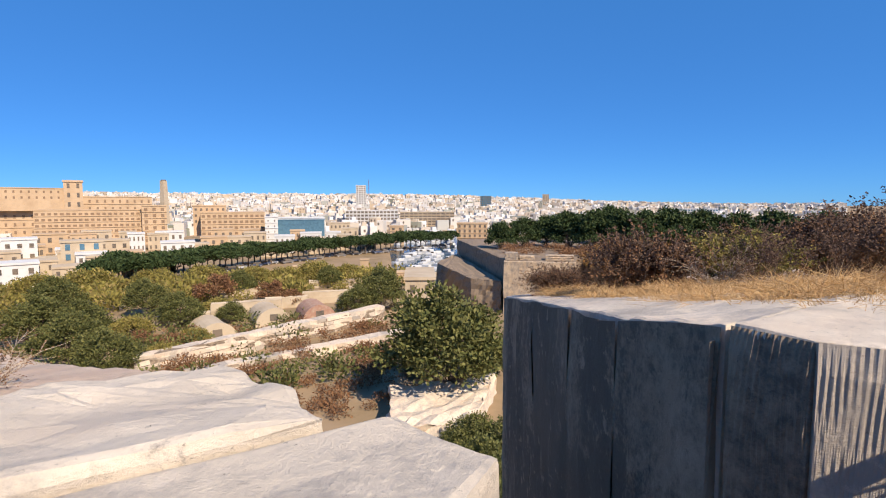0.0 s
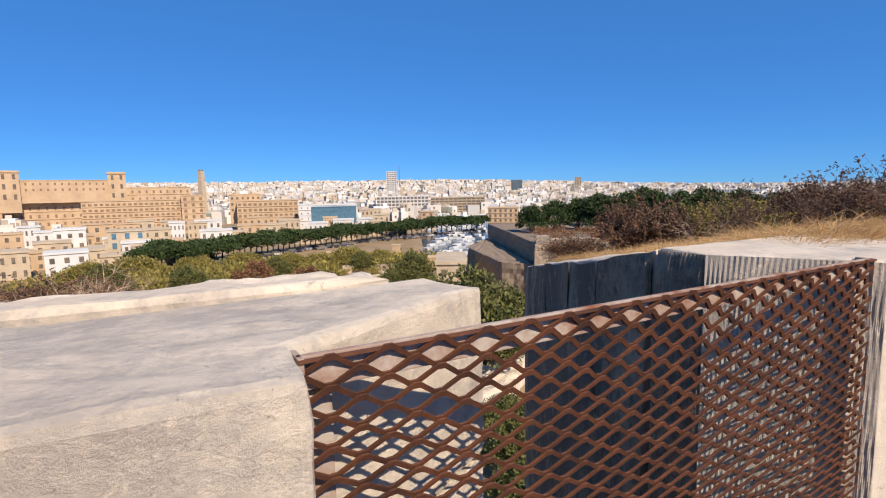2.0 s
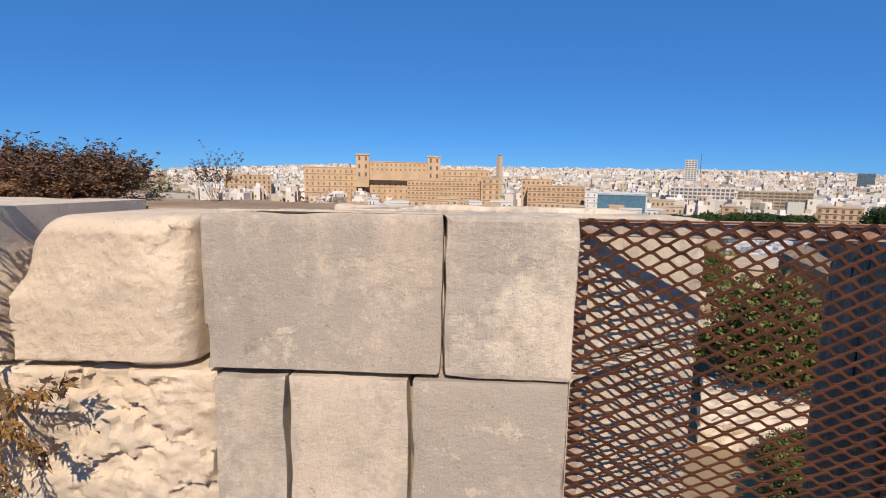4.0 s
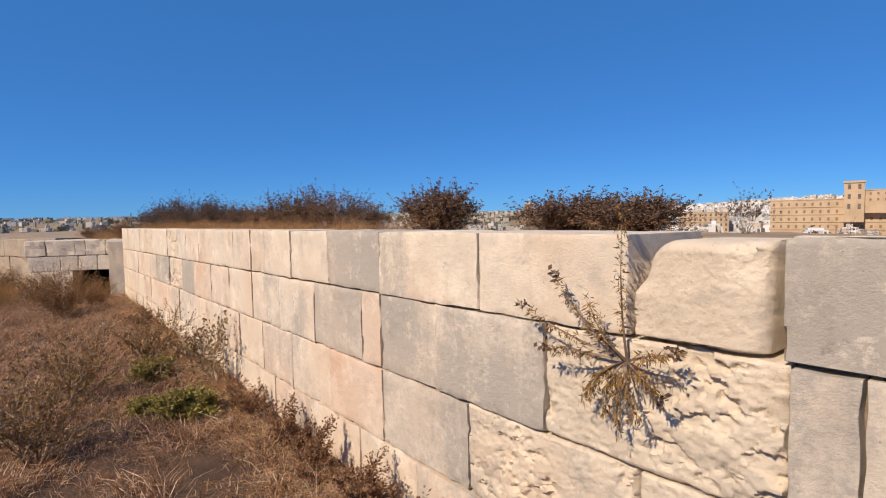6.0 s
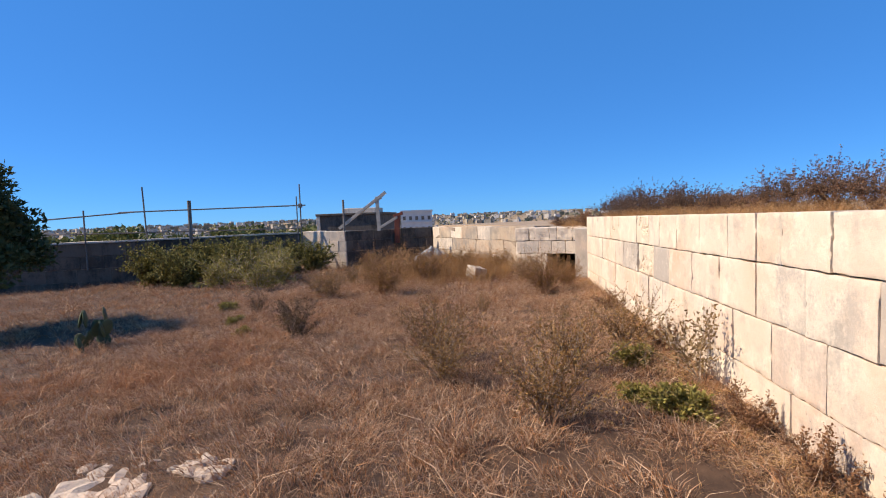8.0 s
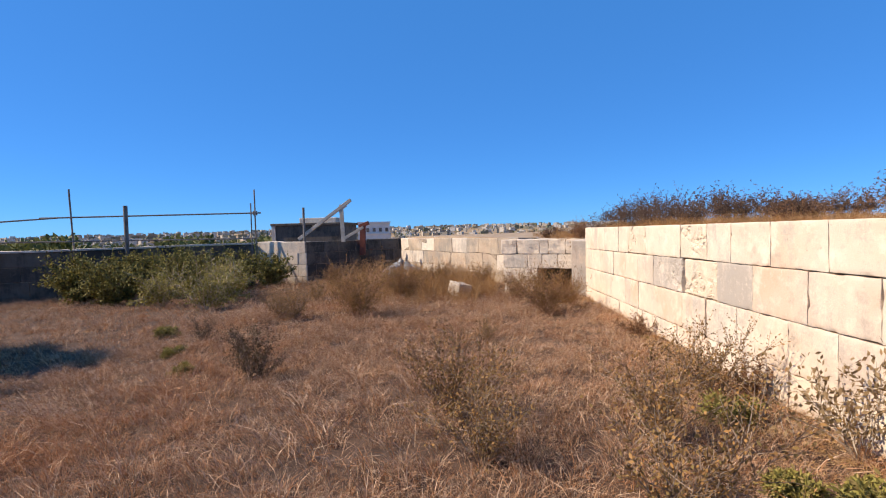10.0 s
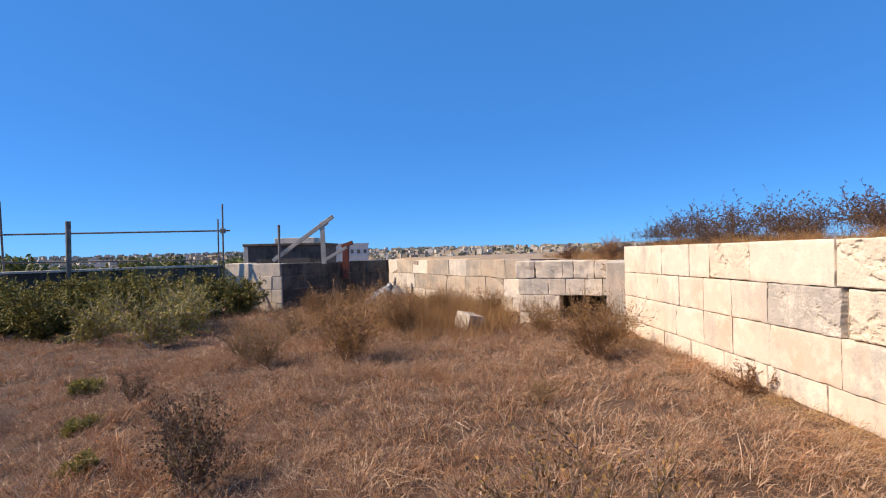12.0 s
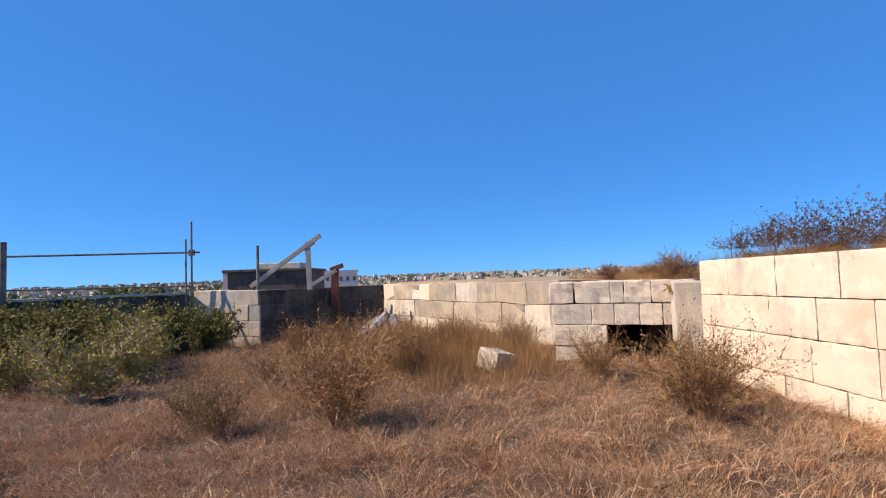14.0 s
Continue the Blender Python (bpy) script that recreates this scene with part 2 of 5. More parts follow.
def top_z(x):
    return 1.478 + 0.0068 * x


def bed1(x):
    return 1.160 + 0.0168 * x


def bed2(x):
    return 0.732 + 0.0148 * x


def bed3(x):
    return 0.312 + 0.0145 * x


def sunk(x):
    return -0.75


wall = empty("wall_north", 0, 0, 0, "parapet wall of weathered cream limestone blocks", "wall", kind="structure")


def ashlar(x0, x1, zb, zt, depth, mat, seed, proud=0.0, wear=0.004, gap=0.005, arris=0.012, crest=0.0):
    """One squared block with chipped arrises and an uneven face; x0 < x1, beds given as functions of x."""
    r = random.Random(seed)
    eaten = wear >= 0.012
    a, b = x0 + gap, x1 - gap
    nx, nz = (112, 72) if eaten else (max(10, int((b - a) / 0.028)), 16)
    lean = r.uniform(-0.006, 0.006)
    push = r.uniform(-0.006, 0.006) - proud
    vs, fs = [], []
    e = 0.007 / max(b - a, 0.1)
    us = [0, e] + [e + (1 - 2 * e) * i / (nx - 2) for i in range(1, nx - 2)] + [1 - e, 1]
    ws = [0, 0.016] + [0.016 + 0.968 * i / (nz - 2) for i in range(1, nz - 2)] + [0.984, 1]
    for w in ws:
        for u in us:
            x = a + (b - a) * u
            z = zb(x) + gap + (zt(x) - zb(x) - 2 * gap) * w
            edge = min(u * (b - a), (1 - u) * (b - a), w * 0.4, (1 - w) * 0.4)
            y = FACE + push + lean * (u - 0.5)
            n = noise.fractal(Vector((x * 5, z * 5, seed * 1.7)), 1.0, 2.0, 4)
            y += min(wear, 0.010) * 0.8 * n
            if eaten:      # patches of hard skin, hollows eaten into the soft stone between them
                q = noise.noise(Vector((x * 3.1, z * 3.6, seed + 3)))
                p = noise.fractal(Vector((x * 9 + 0.8 * q, z * 11, seed)), 0.9, 2.1, 5)
                k = min(1.0, max(0.0, (q + 0.12) / 0.35))
                cut = min(1.0, max(0.0, (p - 0.02) / 0.10))
                hole = min(1.0, max(0.0, (noise.noise(Vector((x * 23, z * 27, seed + 8))) - 0.28) / 0.12))
                y += wear * (k * (0.75 * cut * cut * (3 - 2 * cut) + 0.35 * p) + 0.45 * hole * k + 0.16 * noise.fractal(Vector((x * 48, z * 48, seed)), 0.7, 2.2, 4))
            if edge < 0.0105:      # chipped arris
                chip = noise.noise(Vector((x * 8, z * 8, seed))) + 0.5 * noise.noise(Vector((x * 29, z * 29, seed)))
                f = 1.0 if edge < 0.003 else 0.35
                y += f * (arris * 0.45 + max(0.0, chip - 0.22) * 0.055)
                if edge < 0.003:
                    x += (0.5 - u) * 0.016 * max(0.0, noise.noise(Vector((x * 6, z * 9, seed + 5))) + 0.15)
                    z += (0.5 - w) * 0.020 * max(0.0, noise.noise(Vector((x * 7, z * 5, seed + 7))) + 0.15)
            if crest:
                left, right, up = max(0, (0.34 - u) / 0.34), max(0, (u - 0.88) / 0.12), max(0, (w - 0.45) / 0.55)
                z -= crest * 0.95 * left ** 2.2 * up
                x += crest * 0.75 * up ** 2 * max(0, (0.12 - u) / 0.12)
                y += crest * 0.5 * (left ** 2 * up + right ** 2 * 0.6 + max(0, (w - 0.88) / 0.12) ** 2 * 0.5)
            vs.append((x, y, z))
    W = len(us)
    for j in range(len(ws) - 1):
        for i in range(W - 1):
            fs.append((j * W + i, j * W + i + 1, (j + 1) * W + i + 1, (j + 1) * W + i))
    # sides and top run back to the depth of the block
    n0 = len(vs)
    loop = [i for i in range(W)] + [(j + 1) * W - 1 for j in range(1, len(ws))] + [(len(ws) - 1) * W + i for i in range(W - 2, -1, -1)] + [j * W for j in range(len(ws) - 2, 0, -1)]
    for k in loop:
        x, y, z = vs[k]
        vs.append((x, FACE + depth, z - (0.004 if z > zt(x) - 0.03 else 0)))
    L = len(loop)
    for i in range(L):
        fs.append((loop[(i + 1) % L], loop[i], n0 + i, n0 + (i + 1) % L))
    return vs, fs, mat


COURSE_1 = [-0.14, -0.39, -0.87, -1.30, -2.01, -2.82, -3.47, -4.08, -4.63, -5.0, -5.5, -6.15, -6.85, -7.5, -8.0, -8.68, -9.85, -10.69, -11.19, -12.06, -12.95, -13.6]
COURSE_2 = [-0.14, -0.45, -0.70, -0.85, -1.65, -2.32, -2.83, -3.03, -3.69, -4.33, -5.0, -5.68, -6.37, -7.11, -7.77, -8.62, -9.57, -10.22, -10.85, -11.5, -12.2, -13.1, -13.6]
COURSE_3 = [-0.14, -0.46, -0.83, -1.27, -2.10, -2.82, -3.47, -4.11, -4.76, -5.4, -6.05, -6.6, -7.09, -7.4, -8.03, -8.63, -9.54, -10.2, -10.84, -11.6, -12.4, -13.1, -13.6]
COURSE_4 = [-0.14, -0.6, -1.1, -1.9, -2.5, -3.1, -3.8, -4.5, -5.2, -5.9, -6.6, -7.3, -8.0, -8.8, -9.6, -10.4, -11.2, -12.0, -12.8, -13.6]
GREY_1, GREY_2, GREY_3 = {1, 5}, {0, 1, 2, 4, 5, 7, 13}, {0, 1, 4}
PLAIN = [{5: MIXED, 6: MIXED, 9: MIXED, 12: MIXED, 13: MIXED, 16: MIXED}, {6: WARM, 8: MIXED, 9: MIXED, 11: WARM, 12: WARM, 18: WARM},
         {5: WARM, 7: WARM, 9: WARM, 12: MIXED, 13: MIXED, 15: WARM, 17: WARM}, {2: MIXED, 6: WARM}]
blocks = []
for c, (joints, zb, zt, greys) in enumerate(((COURSE_1, bed1, top_z, GREY_1), (COURSE_2, bed2, bed1, GREY_2), (COURSE_3, bed3, bed2, GREY_3), (COURSE_4, sunk, bed3, ()))):
    for i, (xb, xa) in enumerate(zip(joints, joints[1:])):
        seed = c * 50 + i
        if c == 0 and i == 0:      # this one turns into the embrasure cheek
            continue
        if c == 0 and i == 2:      # the rounded, broken block
            blocks.append(ashlar(xa + 0.012, xb - 0.022, bed1, lambda x: top_z(x) - 0.008, 0.3, ERODED, seed, 0.004, 0.0122, 0.008, 0.02, 0.12))
        elif c == 0 and i in (14, 16):
            blocks.append(ashlar(xa, xb, bed1, top_z, 0.49, ERODED, seed, 0.0, 0.016, 0.006, 0.02))
        elif c == 1 and i == 15:   # grey pitted block
            blocks.append(ashlar(xa, xb, bed2, bed1, 0.3, GREY, seed, 0.0, 0.013, 0.002, 0.006))
        elif c == 1 and i == 14:   # a wide open joint beside it
            blocks.append(ashlar(xa + 0.06, xb, bed2, bed1, 0.3, ERODED, seed, 0.0, 0.014, 0.006, 0.02))
        elif c == 1 and i == 3:    # deeply eroded rubble
            blocks.append(ashlar(xa, xb, bed2, bed1, 0.3, ERODED, seed, 0.0, 0.028, 0.003, 0.02))
        elif c == 2 and i in (2, 3):
            blocks.append(ashlar(xa, xb, bed3, bed2, 0.3, ERODED, seed, -0.005, 0.02, 0.005, 0.02))
        elif c == 0 and i == 1:    # a facing slab in front of the same bed
            blocks.append(ashlar(xa, xb, bed1, top_z, 0.048, GREY, seed, 0, 0.004, 0.0028, 0.006))
        else:
            mat = GREY if i in greys else PLAIN[c].get(i, CREAM)
            blocks.append(ashlar(xa, xb, zb, zt, 0.49 if c == 0 else 0.3, mat, seed, 0, 0.004 if (i + c) % 4 else 0.009, 0.0045 if i < 2 else (0.0026, 0.0034, 0.0042, 0.003)[(i * 5 + c * 3) % 4], 0.005))
for vs, fs, mat in blocks:
    mesh_object("block", vs, fs, mat, wall, smooth=True)
# bedding behind the joints and the mass of the parapet
core = boxed((-13.6, FACE + 0.055, -0.75), (-0.145, FACE + 0.29, 0.72))
part("mortar_bed", core, MORTAR, wall, "crumbling lime mortar between the blocks")
for xa, xb, yb, zt in ((-13.58, -1.33, FACE + 0.055, 0.022), (-1.33, -0.88, FACE + 0.17, 0.2), (-0.88, -0.15, FACE + 0.056, 0.30)):
    vs = [(xa, yb, 0.73), (xb, yb, 0.73), (xb, yb, top_z(xb) - zt), (xa, yb, top_z(xa) - zt)]
    vs += [(x, FACE + 0.47, z) for x, y, z in vs]
    mesh_object("mortar_bed", vs, [(0, 1, 2, 3), (1, 5, 6, 2), (5, 4, 7, 6), (4, 0, 3, 7), (3, 2, 6, 7), (0, 4, 5, 1)], MORTAR, wall)


# ---------- embrasure ----------
def superior(x, y):
    """Top of the parapet, sloping outward."""
    d = max(y - 0.62, 0)
    fall = 0.25 * min(d, 0.9) + 0.17 * max(d - 0.9, 0) if x < 0.5 else 0.185 * d
    return 1.452 + 0.0068 * min(x, 0) - fall + 0.02 * noise.noise(Vector((x * 2, y * 2, 1)))


cheek = prism("wall_embrasure_west", [(-0.139, 0.135), (-0.139, 0.222), (0.235, 0.47), (0.185, 0.608), (-0.139, 0.608)][::1], -1.6, lambda x, y: 1.148, TOPSTONE, None, "", 0.004, 7, 1)
tagged(cheek, "pale limestone cheek of the embrasure, worn edges", "wall", kind="structure")
cap = prism("wall_embrasure_cap", [(-0.388, FACE - 0.001), (-0.139, FACE - 0.001), (-0.139, 0.222), (0.235, 0.47), (0.185, 0.608), (-0.868, 0.604), (-0.868, 0.167), (-0.388, 0.167)], 1.156, lambda x, y: top_z(x) - 0.002 - 0.06 * max(y - 0.13, 0), TOPSTONE, None, "", 0.006, 8, 7)
tagged(cap, "large pale grey limestone block turning into the embrasure", "wall", kind="structure")
slab = prism("wall_slab_west", [(-0.75, 0.62), (0.13, 0.62), (0.11, 0.80), (0.06, 1.0), (-0.3, 1.08), (-0.75, 1.05)], 0.9, lambda x, y: 1.462 - 0.12 * max(y - 0.62, 0), TOPSTONE, None, "", 0.016, 9, 2)
tagged(slab, "raised pale limestone slab on top of the parapet", "wall", kind="structure")
west = prism("wall_parapet_west", [(-13.6, 1.09), (-2.6, 1.07), (-0.3, 1.10), (0.12, 1.02), (0.07, 1.25), (-0.08, 2.0), (-0.47, 3.0), (-0.85, 4.1), (-13.6, 4.3)], -14, superior, ROCKTOP, None, "", 0.02, 8, 3)
tagged(west, "broad sloping parapet top of stone and dry earth", "wall", kind="structure")
back = prism("wall_parapet_core", [(-13.6, 0.615), (-0.76, 0.615), (-0.76, 1.06), (-2.6, 1.065), (-13.6, 1.085)], -0.5, lambda x, y: top_z(x) - 0.03, EARTH, None, "", 0.01, 8, 4)
tagged(back, "dry earth behind the top course of the wall", "wall", kind="structure")
quoin = prism("wall_embrasure_east", [(1.026, 0.232), (1.6, 0.232), (1.6, 0.66), (0.874, 0.645), (0.868, 0.513)], -1.6, lambda x, y: 1.462, TOPSTONE, None, "", 0.004, 6, 5)
tagged(quoin, "tooled limestone quoin of the embrasure", "wall", kind="structure")
east = prism("wall_parapet_east", [(0.885, 0.665), (1.61, 0.70), (1.61, 0.13), (7.5, 0.13), (7.5, 3.6), (2.5, 3.45), (1.75, 2.2), (1.31, 1.47), (1.06, 1.04)], -14, superior, TOPSTONE, None, "", 0.012, 9, 6)
tagged(east, "sloping limestone parapet east of the embrasure", "wall", kind="structure")
# weathered stone, darkened to carry the shade of faces turned from the sun
SHADE = stone_material("limestone_weathered_shaded_cheek", (0.38, 0.29, 0.20), (0.38, 0.27, 0.175), (0.165, 0.13, 0.095), 1.35, 1.8, (0.03, 0.03, 0.03))


def dressed_face(owner, p, q, z0, z1, grooves, mat, depth=0.004, rough=0.003, seed=0, slant=0.0):
    """The dressed face of a block from p to q in plan, with upright tool grooves."""
    p, q = Vector((*p, 0)), Vector((*q, 0))
    d = (q - p).normalized()
    n = Vector((d.y, -d.x, 0))
    L = (q - p).length
    nx, nz = max(int(L / 0.0026), 8) if grooves else max(int(L / 0.05), 4), 60 if grooves else 40
    vs, fs = [], []
    for j in range(nz + 1):
        for i in range(nx + 1):
            f, g = i / nx, j / nz
            top = z1 if not callable(z1) else z1(p.x + (q.x - p.x) * f, p.y + (q.y - p.y) * f)
            z = z0 + (top - z0) * g
            off = rough * noise.fractal(Vector((f * L * 8, z * 8, seed)), 1.0, 2.0, 4)
            if grooves:
                off += depth * (0.55 + 0.9 * noise.noise(Vector((f * L * 30, z * 14, seed + 9)))) * math.sin(2 * math.pi * (f * L / 0.0105 + slant * z / 0.0105 + 0.9 * noise.noise(Vector((f * L * 9, z * 7, seed)))))
            if not grooves:
                off += 0.012
            if i in (0, nx) or j == nz:
                off -= 0.008
            c = p + d * (f * L) + n * off
            vs.append((c.x, c.y, z))
    for j in range(nz):
        for i in range(nx):
            o = j * (nx + 1) + i
            fs.append((o, o + 1, o + nx + 2, o + nx + 1))
    return mesh_object("dressed_face", vs, fs, mat, owner, smooth=not grooves)


dressed_face(quoin, (0.858, 0.505), (1.024, 0.217), -1.5, 1.458, True, GREY, 0.0018, 0.0015, 3, 0.12)
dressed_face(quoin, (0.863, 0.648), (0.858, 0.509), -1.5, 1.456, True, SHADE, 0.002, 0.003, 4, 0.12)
CHEEK = [(0.872, 0.672), (1.045, 1.052), (1.298, 1.482), (1.738, 2.212), (2.49, 3.462)]
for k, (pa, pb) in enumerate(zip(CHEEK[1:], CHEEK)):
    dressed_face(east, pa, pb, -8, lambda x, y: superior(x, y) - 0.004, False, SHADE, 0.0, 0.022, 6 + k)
# dark facing added so the slot behind the quoin reads as shadow
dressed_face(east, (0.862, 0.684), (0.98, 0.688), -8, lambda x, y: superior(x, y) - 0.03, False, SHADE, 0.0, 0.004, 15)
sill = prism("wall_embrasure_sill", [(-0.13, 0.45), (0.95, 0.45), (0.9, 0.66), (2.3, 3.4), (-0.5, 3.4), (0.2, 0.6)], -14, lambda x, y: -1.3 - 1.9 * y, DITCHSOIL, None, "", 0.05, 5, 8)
tagged(sill, "earth in the deep cut of the embrasure, darkened for shade", "wall", kind="structure")


# ---------- rusted grate ----------
def grate_panel():
    g = empty("metal_grate", 0, 0, 0, "rust-brown expanded metal grate across the embrasure", "grate")
    a, b = Vector((-0.138, 0.196, 1.467)), Vector((1.014, 0.250, 1.467))
    along = (b - a).normalized()
    out = Vector((along.y, -along.x, 0))
    bm = bmesh.new()
    for lo, hi in (((0, -0.004, -0.034), (1.155, 0.004, 0.0)), ((0, -0.004, -1.36), (1.155, 0.004, -1.33))):
        box_bm(bm, lo, hi, 0.0015)
    for lo, hi in (((0, -0.012, -1.36), (0.006, 0.022, 0.0)), ((1.149, -0.012, -1.36), (1.155, 0.022, 0.0)), ((0.0, 0.006, -1.36), (0.036, 0.0105, -0.002)), ((1.119, 0.006, -1.36), (1.155, 0.0105, -0.002)), ((0.006, 0.006, -0.036), (1.149, 0.0105, -0.004))):
        box_bm(bm, lo, hi, 0.001)
    m = Matrix((( along.x, out.x, 0, a.x), (along.y, out.y, 0, a.y), (0, 0, 1, a.z), (0, 0, 0, 1)))
    bmesh.ops.transform(bm, matrix=m @ Matrix.Diagonal((1, -1, 1, 1)), verts=bm.verts)
    bmesh.ops.recalc_face_normals(bm, faces=bm.faces)
    part("angle_frame", bm, FLAKED, g, "angle-iron frame with flaking white paint")
    # expanded mesh: strands zigzag and touch their neighbours
    sw, sh = 0.0600, 0.0155
    vs, fs = [], []
    rows, cols = int(1.335 / sh), int(1.155 / sw * 2)
    for r in range(rows):
        for c in range(cols):
            up = (r + c) % 2
            z0 = -0.002 - r * sh - (0 if up else sh) * 1.0
            z1 = -0.002 - r * sh - (sh if up else 0) * 1.0
            x0, x1 = c * sw / 2, (c + 1) * sw / 2
            t, d0, d1 = 0.0036, (0.004 if up else -0.004), (-0.004 if up else 0.004)
            n = len(vs)
            k = sw * 0.07
            pts = [(x0, z0, d0), (x0 + k, z0, d0), (x1 - k, z1, d1), (x1, z1, d1)]
            for x, z, d in pts:
                for dz, dy in ((t, -0.002), (t, 0.002), (-t, 0.002), (-t, -0.002)):
                    p = m @ Vector((x, 0.009 + d + dy + 0.5 * dz, z + dz))
                    vs.append(p)
            for j in range(3):
                o = n + j * 4
                for i in range(4):
                    fs.append((o + i, o + (i + 1) % 4, o + 4 + (i + 1) % 4, o + 4 + i))
    n = len(vs)
    for x in (0.0, 1.154):
        for dz, dy in ((0.0022, -0.002), (0.0022, 0.002), (-0.0012, 0.002), (-0.0012, -0.002)):
            vs.append(m @ Vector((x, 0.012 + dy, -0.003 + dz)))
    fs += [(n + i, n + (i + 1) % 4, n + 4 + (i + 1) % 4, n + 4 + i) for i in range(4)]
    mesh_object("diamond_mesh", vs, fs, RUST, g, "rust-brown diamond mesh strands")
    return g


grate_panel()

# ---------- masonry in courses ----------
def masonry(owner, a, b, z0, z1, thick, course, width, mats, seed=1, z1b=None, wear=0.006):
    """Coursed blocks on the line a to b (face on its left-hand side looking from a to b is the back), one object a block."""
    r = random.Random(seed)
    a, b = Vector((*a, 0)), Vector((*b, 0))
    d = (b - a).normalized()
    nrm = Vector((d.y, -d.x, 0))
    length = (b - a).length
    z1b = z1 if z1b is None else z1b
    n = max(1, round((z1 - z0) / course))
    for k in range(n):
        u = -r.uniform(0, width * 0.5)
        while u < length:
            w = width * r.uniform(0.7, 1.3)
            u0, u1 = max(u, 0), min(u + w, length)
            if u1 - u0 > 0.08:
                f = (u0 + u1) / 2 / length
                top = z1 + (z1b - z1) * f
                h = (top - z0) / n
                bm = boxed((u0 + 0.005, r.uniform(-0.012, 0.012), z0 + k * h + 0.004), (u1 - 0.005, thick, z0 + (k + 1) * h - 0.004), 0.014)
                m = Matrix(((d.x, -nrm.x, 0, a.x), (d.y, -nrm.y, 0, a.y), (0, 0, 1, 0), (0, 0, 0, 1)))
                bmesh.ops.transform(bm, matrix=m, verts=bm.verts)
                for v in bm.verts:
                    v.co += Vector(noise.noise_vector(v.co * 2.3)) * wear * 1.6
                bmesh.ops.recalc_face_normals(bm, faces=bm.faces)
                part("block", bm, mats[r.randrange(len(mats))], owner)
            u += w
    bm = boxed((0.01, 0.02, z0), (length - 0.01, thick - 0.02, min(z1, z1b) - 0.02))
    bmesh.ops.transform(bm, matrix=Matrix(((d.x, -nrm.x, 0, a.x), (d.y, -nrm.y, 0, a.y), (0, 0, 1, 0), (0, 0, 0, 1))), verts=bm.verts)
    bmesh.ops.recalc_face_normals(bm, faces=bm.faces)
    part("mortar_bed", bm, MORTAR, owner)


# dark tone stands in for shade on sunless faces; also the hut's stone
DARKSTONE = stone_material("limestone_dark_and_shaded", (0.135, 0.11, 0.085), (0.15, 0.115, 0.08), (0.055, 0.048, 0.04), 0.9, 1.5)
REDDISH = stone_material("limestone_rubble", (0.45, 0.36, 0.26), (0.46, 0.32, 0.21), (0.30, 0.26, 0.21), 0.9, 2.0)

pier = empty("wall_pier", 0, 0, 0, "grey limestone pier, its side darkened for shade", "wall", kind="structure")
masonry(pier, (-21.25, -10.25), (-20.87, -8.28), -0.6, 1.12, 0.5, 0.42, 0.95, [MIXED, GREY, CREAM], 3, 1.08, 0.012)
# this face looks away from the sun, its shade is put into the stone colour
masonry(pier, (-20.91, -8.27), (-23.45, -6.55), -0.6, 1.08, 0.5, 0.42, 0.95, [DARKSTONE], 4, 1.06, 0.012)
corner = empty("wall_corner", 0, 0, 0, "shaded limestone wall in the corner of the terrace", "wall", kind="structure")
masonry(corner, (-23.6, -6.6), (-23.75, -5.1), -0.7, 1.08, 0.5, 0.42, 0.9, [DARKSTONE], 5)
farwall = empty("wall_west", 0, 0, 0, "weathered limestone wall closing the terrace", "wall", kind="structure")
masonry(farwall, (-23.6, -5.15), (-17.0, -0.98), -0.8, 1.08, 0.6, 0.46, 1.0, [REDDISH, GREY, REDDISH, MIXED], 6, 1.12, 0.03)
leftwall = empty("wall_south", 0, 0, 0, "low limestone wall below the scaffold rail, darkened for shade", "wall", kind="structure")
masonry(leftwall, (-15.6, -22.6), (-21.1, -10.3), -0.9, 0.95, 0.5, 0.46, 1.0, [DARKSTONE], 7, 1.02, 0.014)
bm = bmesh.new()
for i in range(12):
    f0, f1 = i / 12, (i + 1) / 12
    a0, a1 = Vector((-15.6, -22.6, 0.96)).lerp(Vector((-21.1, -10.3, 1.03)), f0), Vector((-15.6, -22.6, 0.96)).lerp(Vector((-21.1, -10.3, 1.03)), f1)
    d = (a1 - a0).normalized()
    n = Vector((d.y, -d.x, 0)) * 0.06
    vv = [bm.verts.new(p + Vector((0, 0, 0.03 * noise.noise(p)))) for p in (a0 + n, a1 + n, a1 - 9 * n, a0 - 9 * n)]
    ww = [bm.verts.new(v.co + Vector((0, 0, 0.06))) for v in vv]
    bm.faces.new(ww)
    for k in range(4):
        bm.faces.new((vv[k], vv[(k + 1) % 4], ww[(k + 1) % 4], ww[k]))
part("coping", bm, TOPSTONE, leftwall, "pale broken coping")

# ---------- the low chamber at the end of the long wall ----------
niche = empty("wall_chamber", 0, 0, 0, "low limestone chamber with a dark square opening", "wall", kind="structure")


def stone(owner, lo, hi, mat, wear=0.008, bevel=0.016):
    bm = boxed(lo, hi, bevel)
    bmesh.ops.subdivide_edges(bm, edges=[e for e in bm.edges if e.calc_length() > 0.2], cuts=3, use_grid_fill=True)
    bm.normal_update()
    for v in bm.verts:
        v.co += v.normal * noise.fractal(v.co * 5, 1.0, 2.0, 3) * wear
    return part("block", bm, mat, owner)


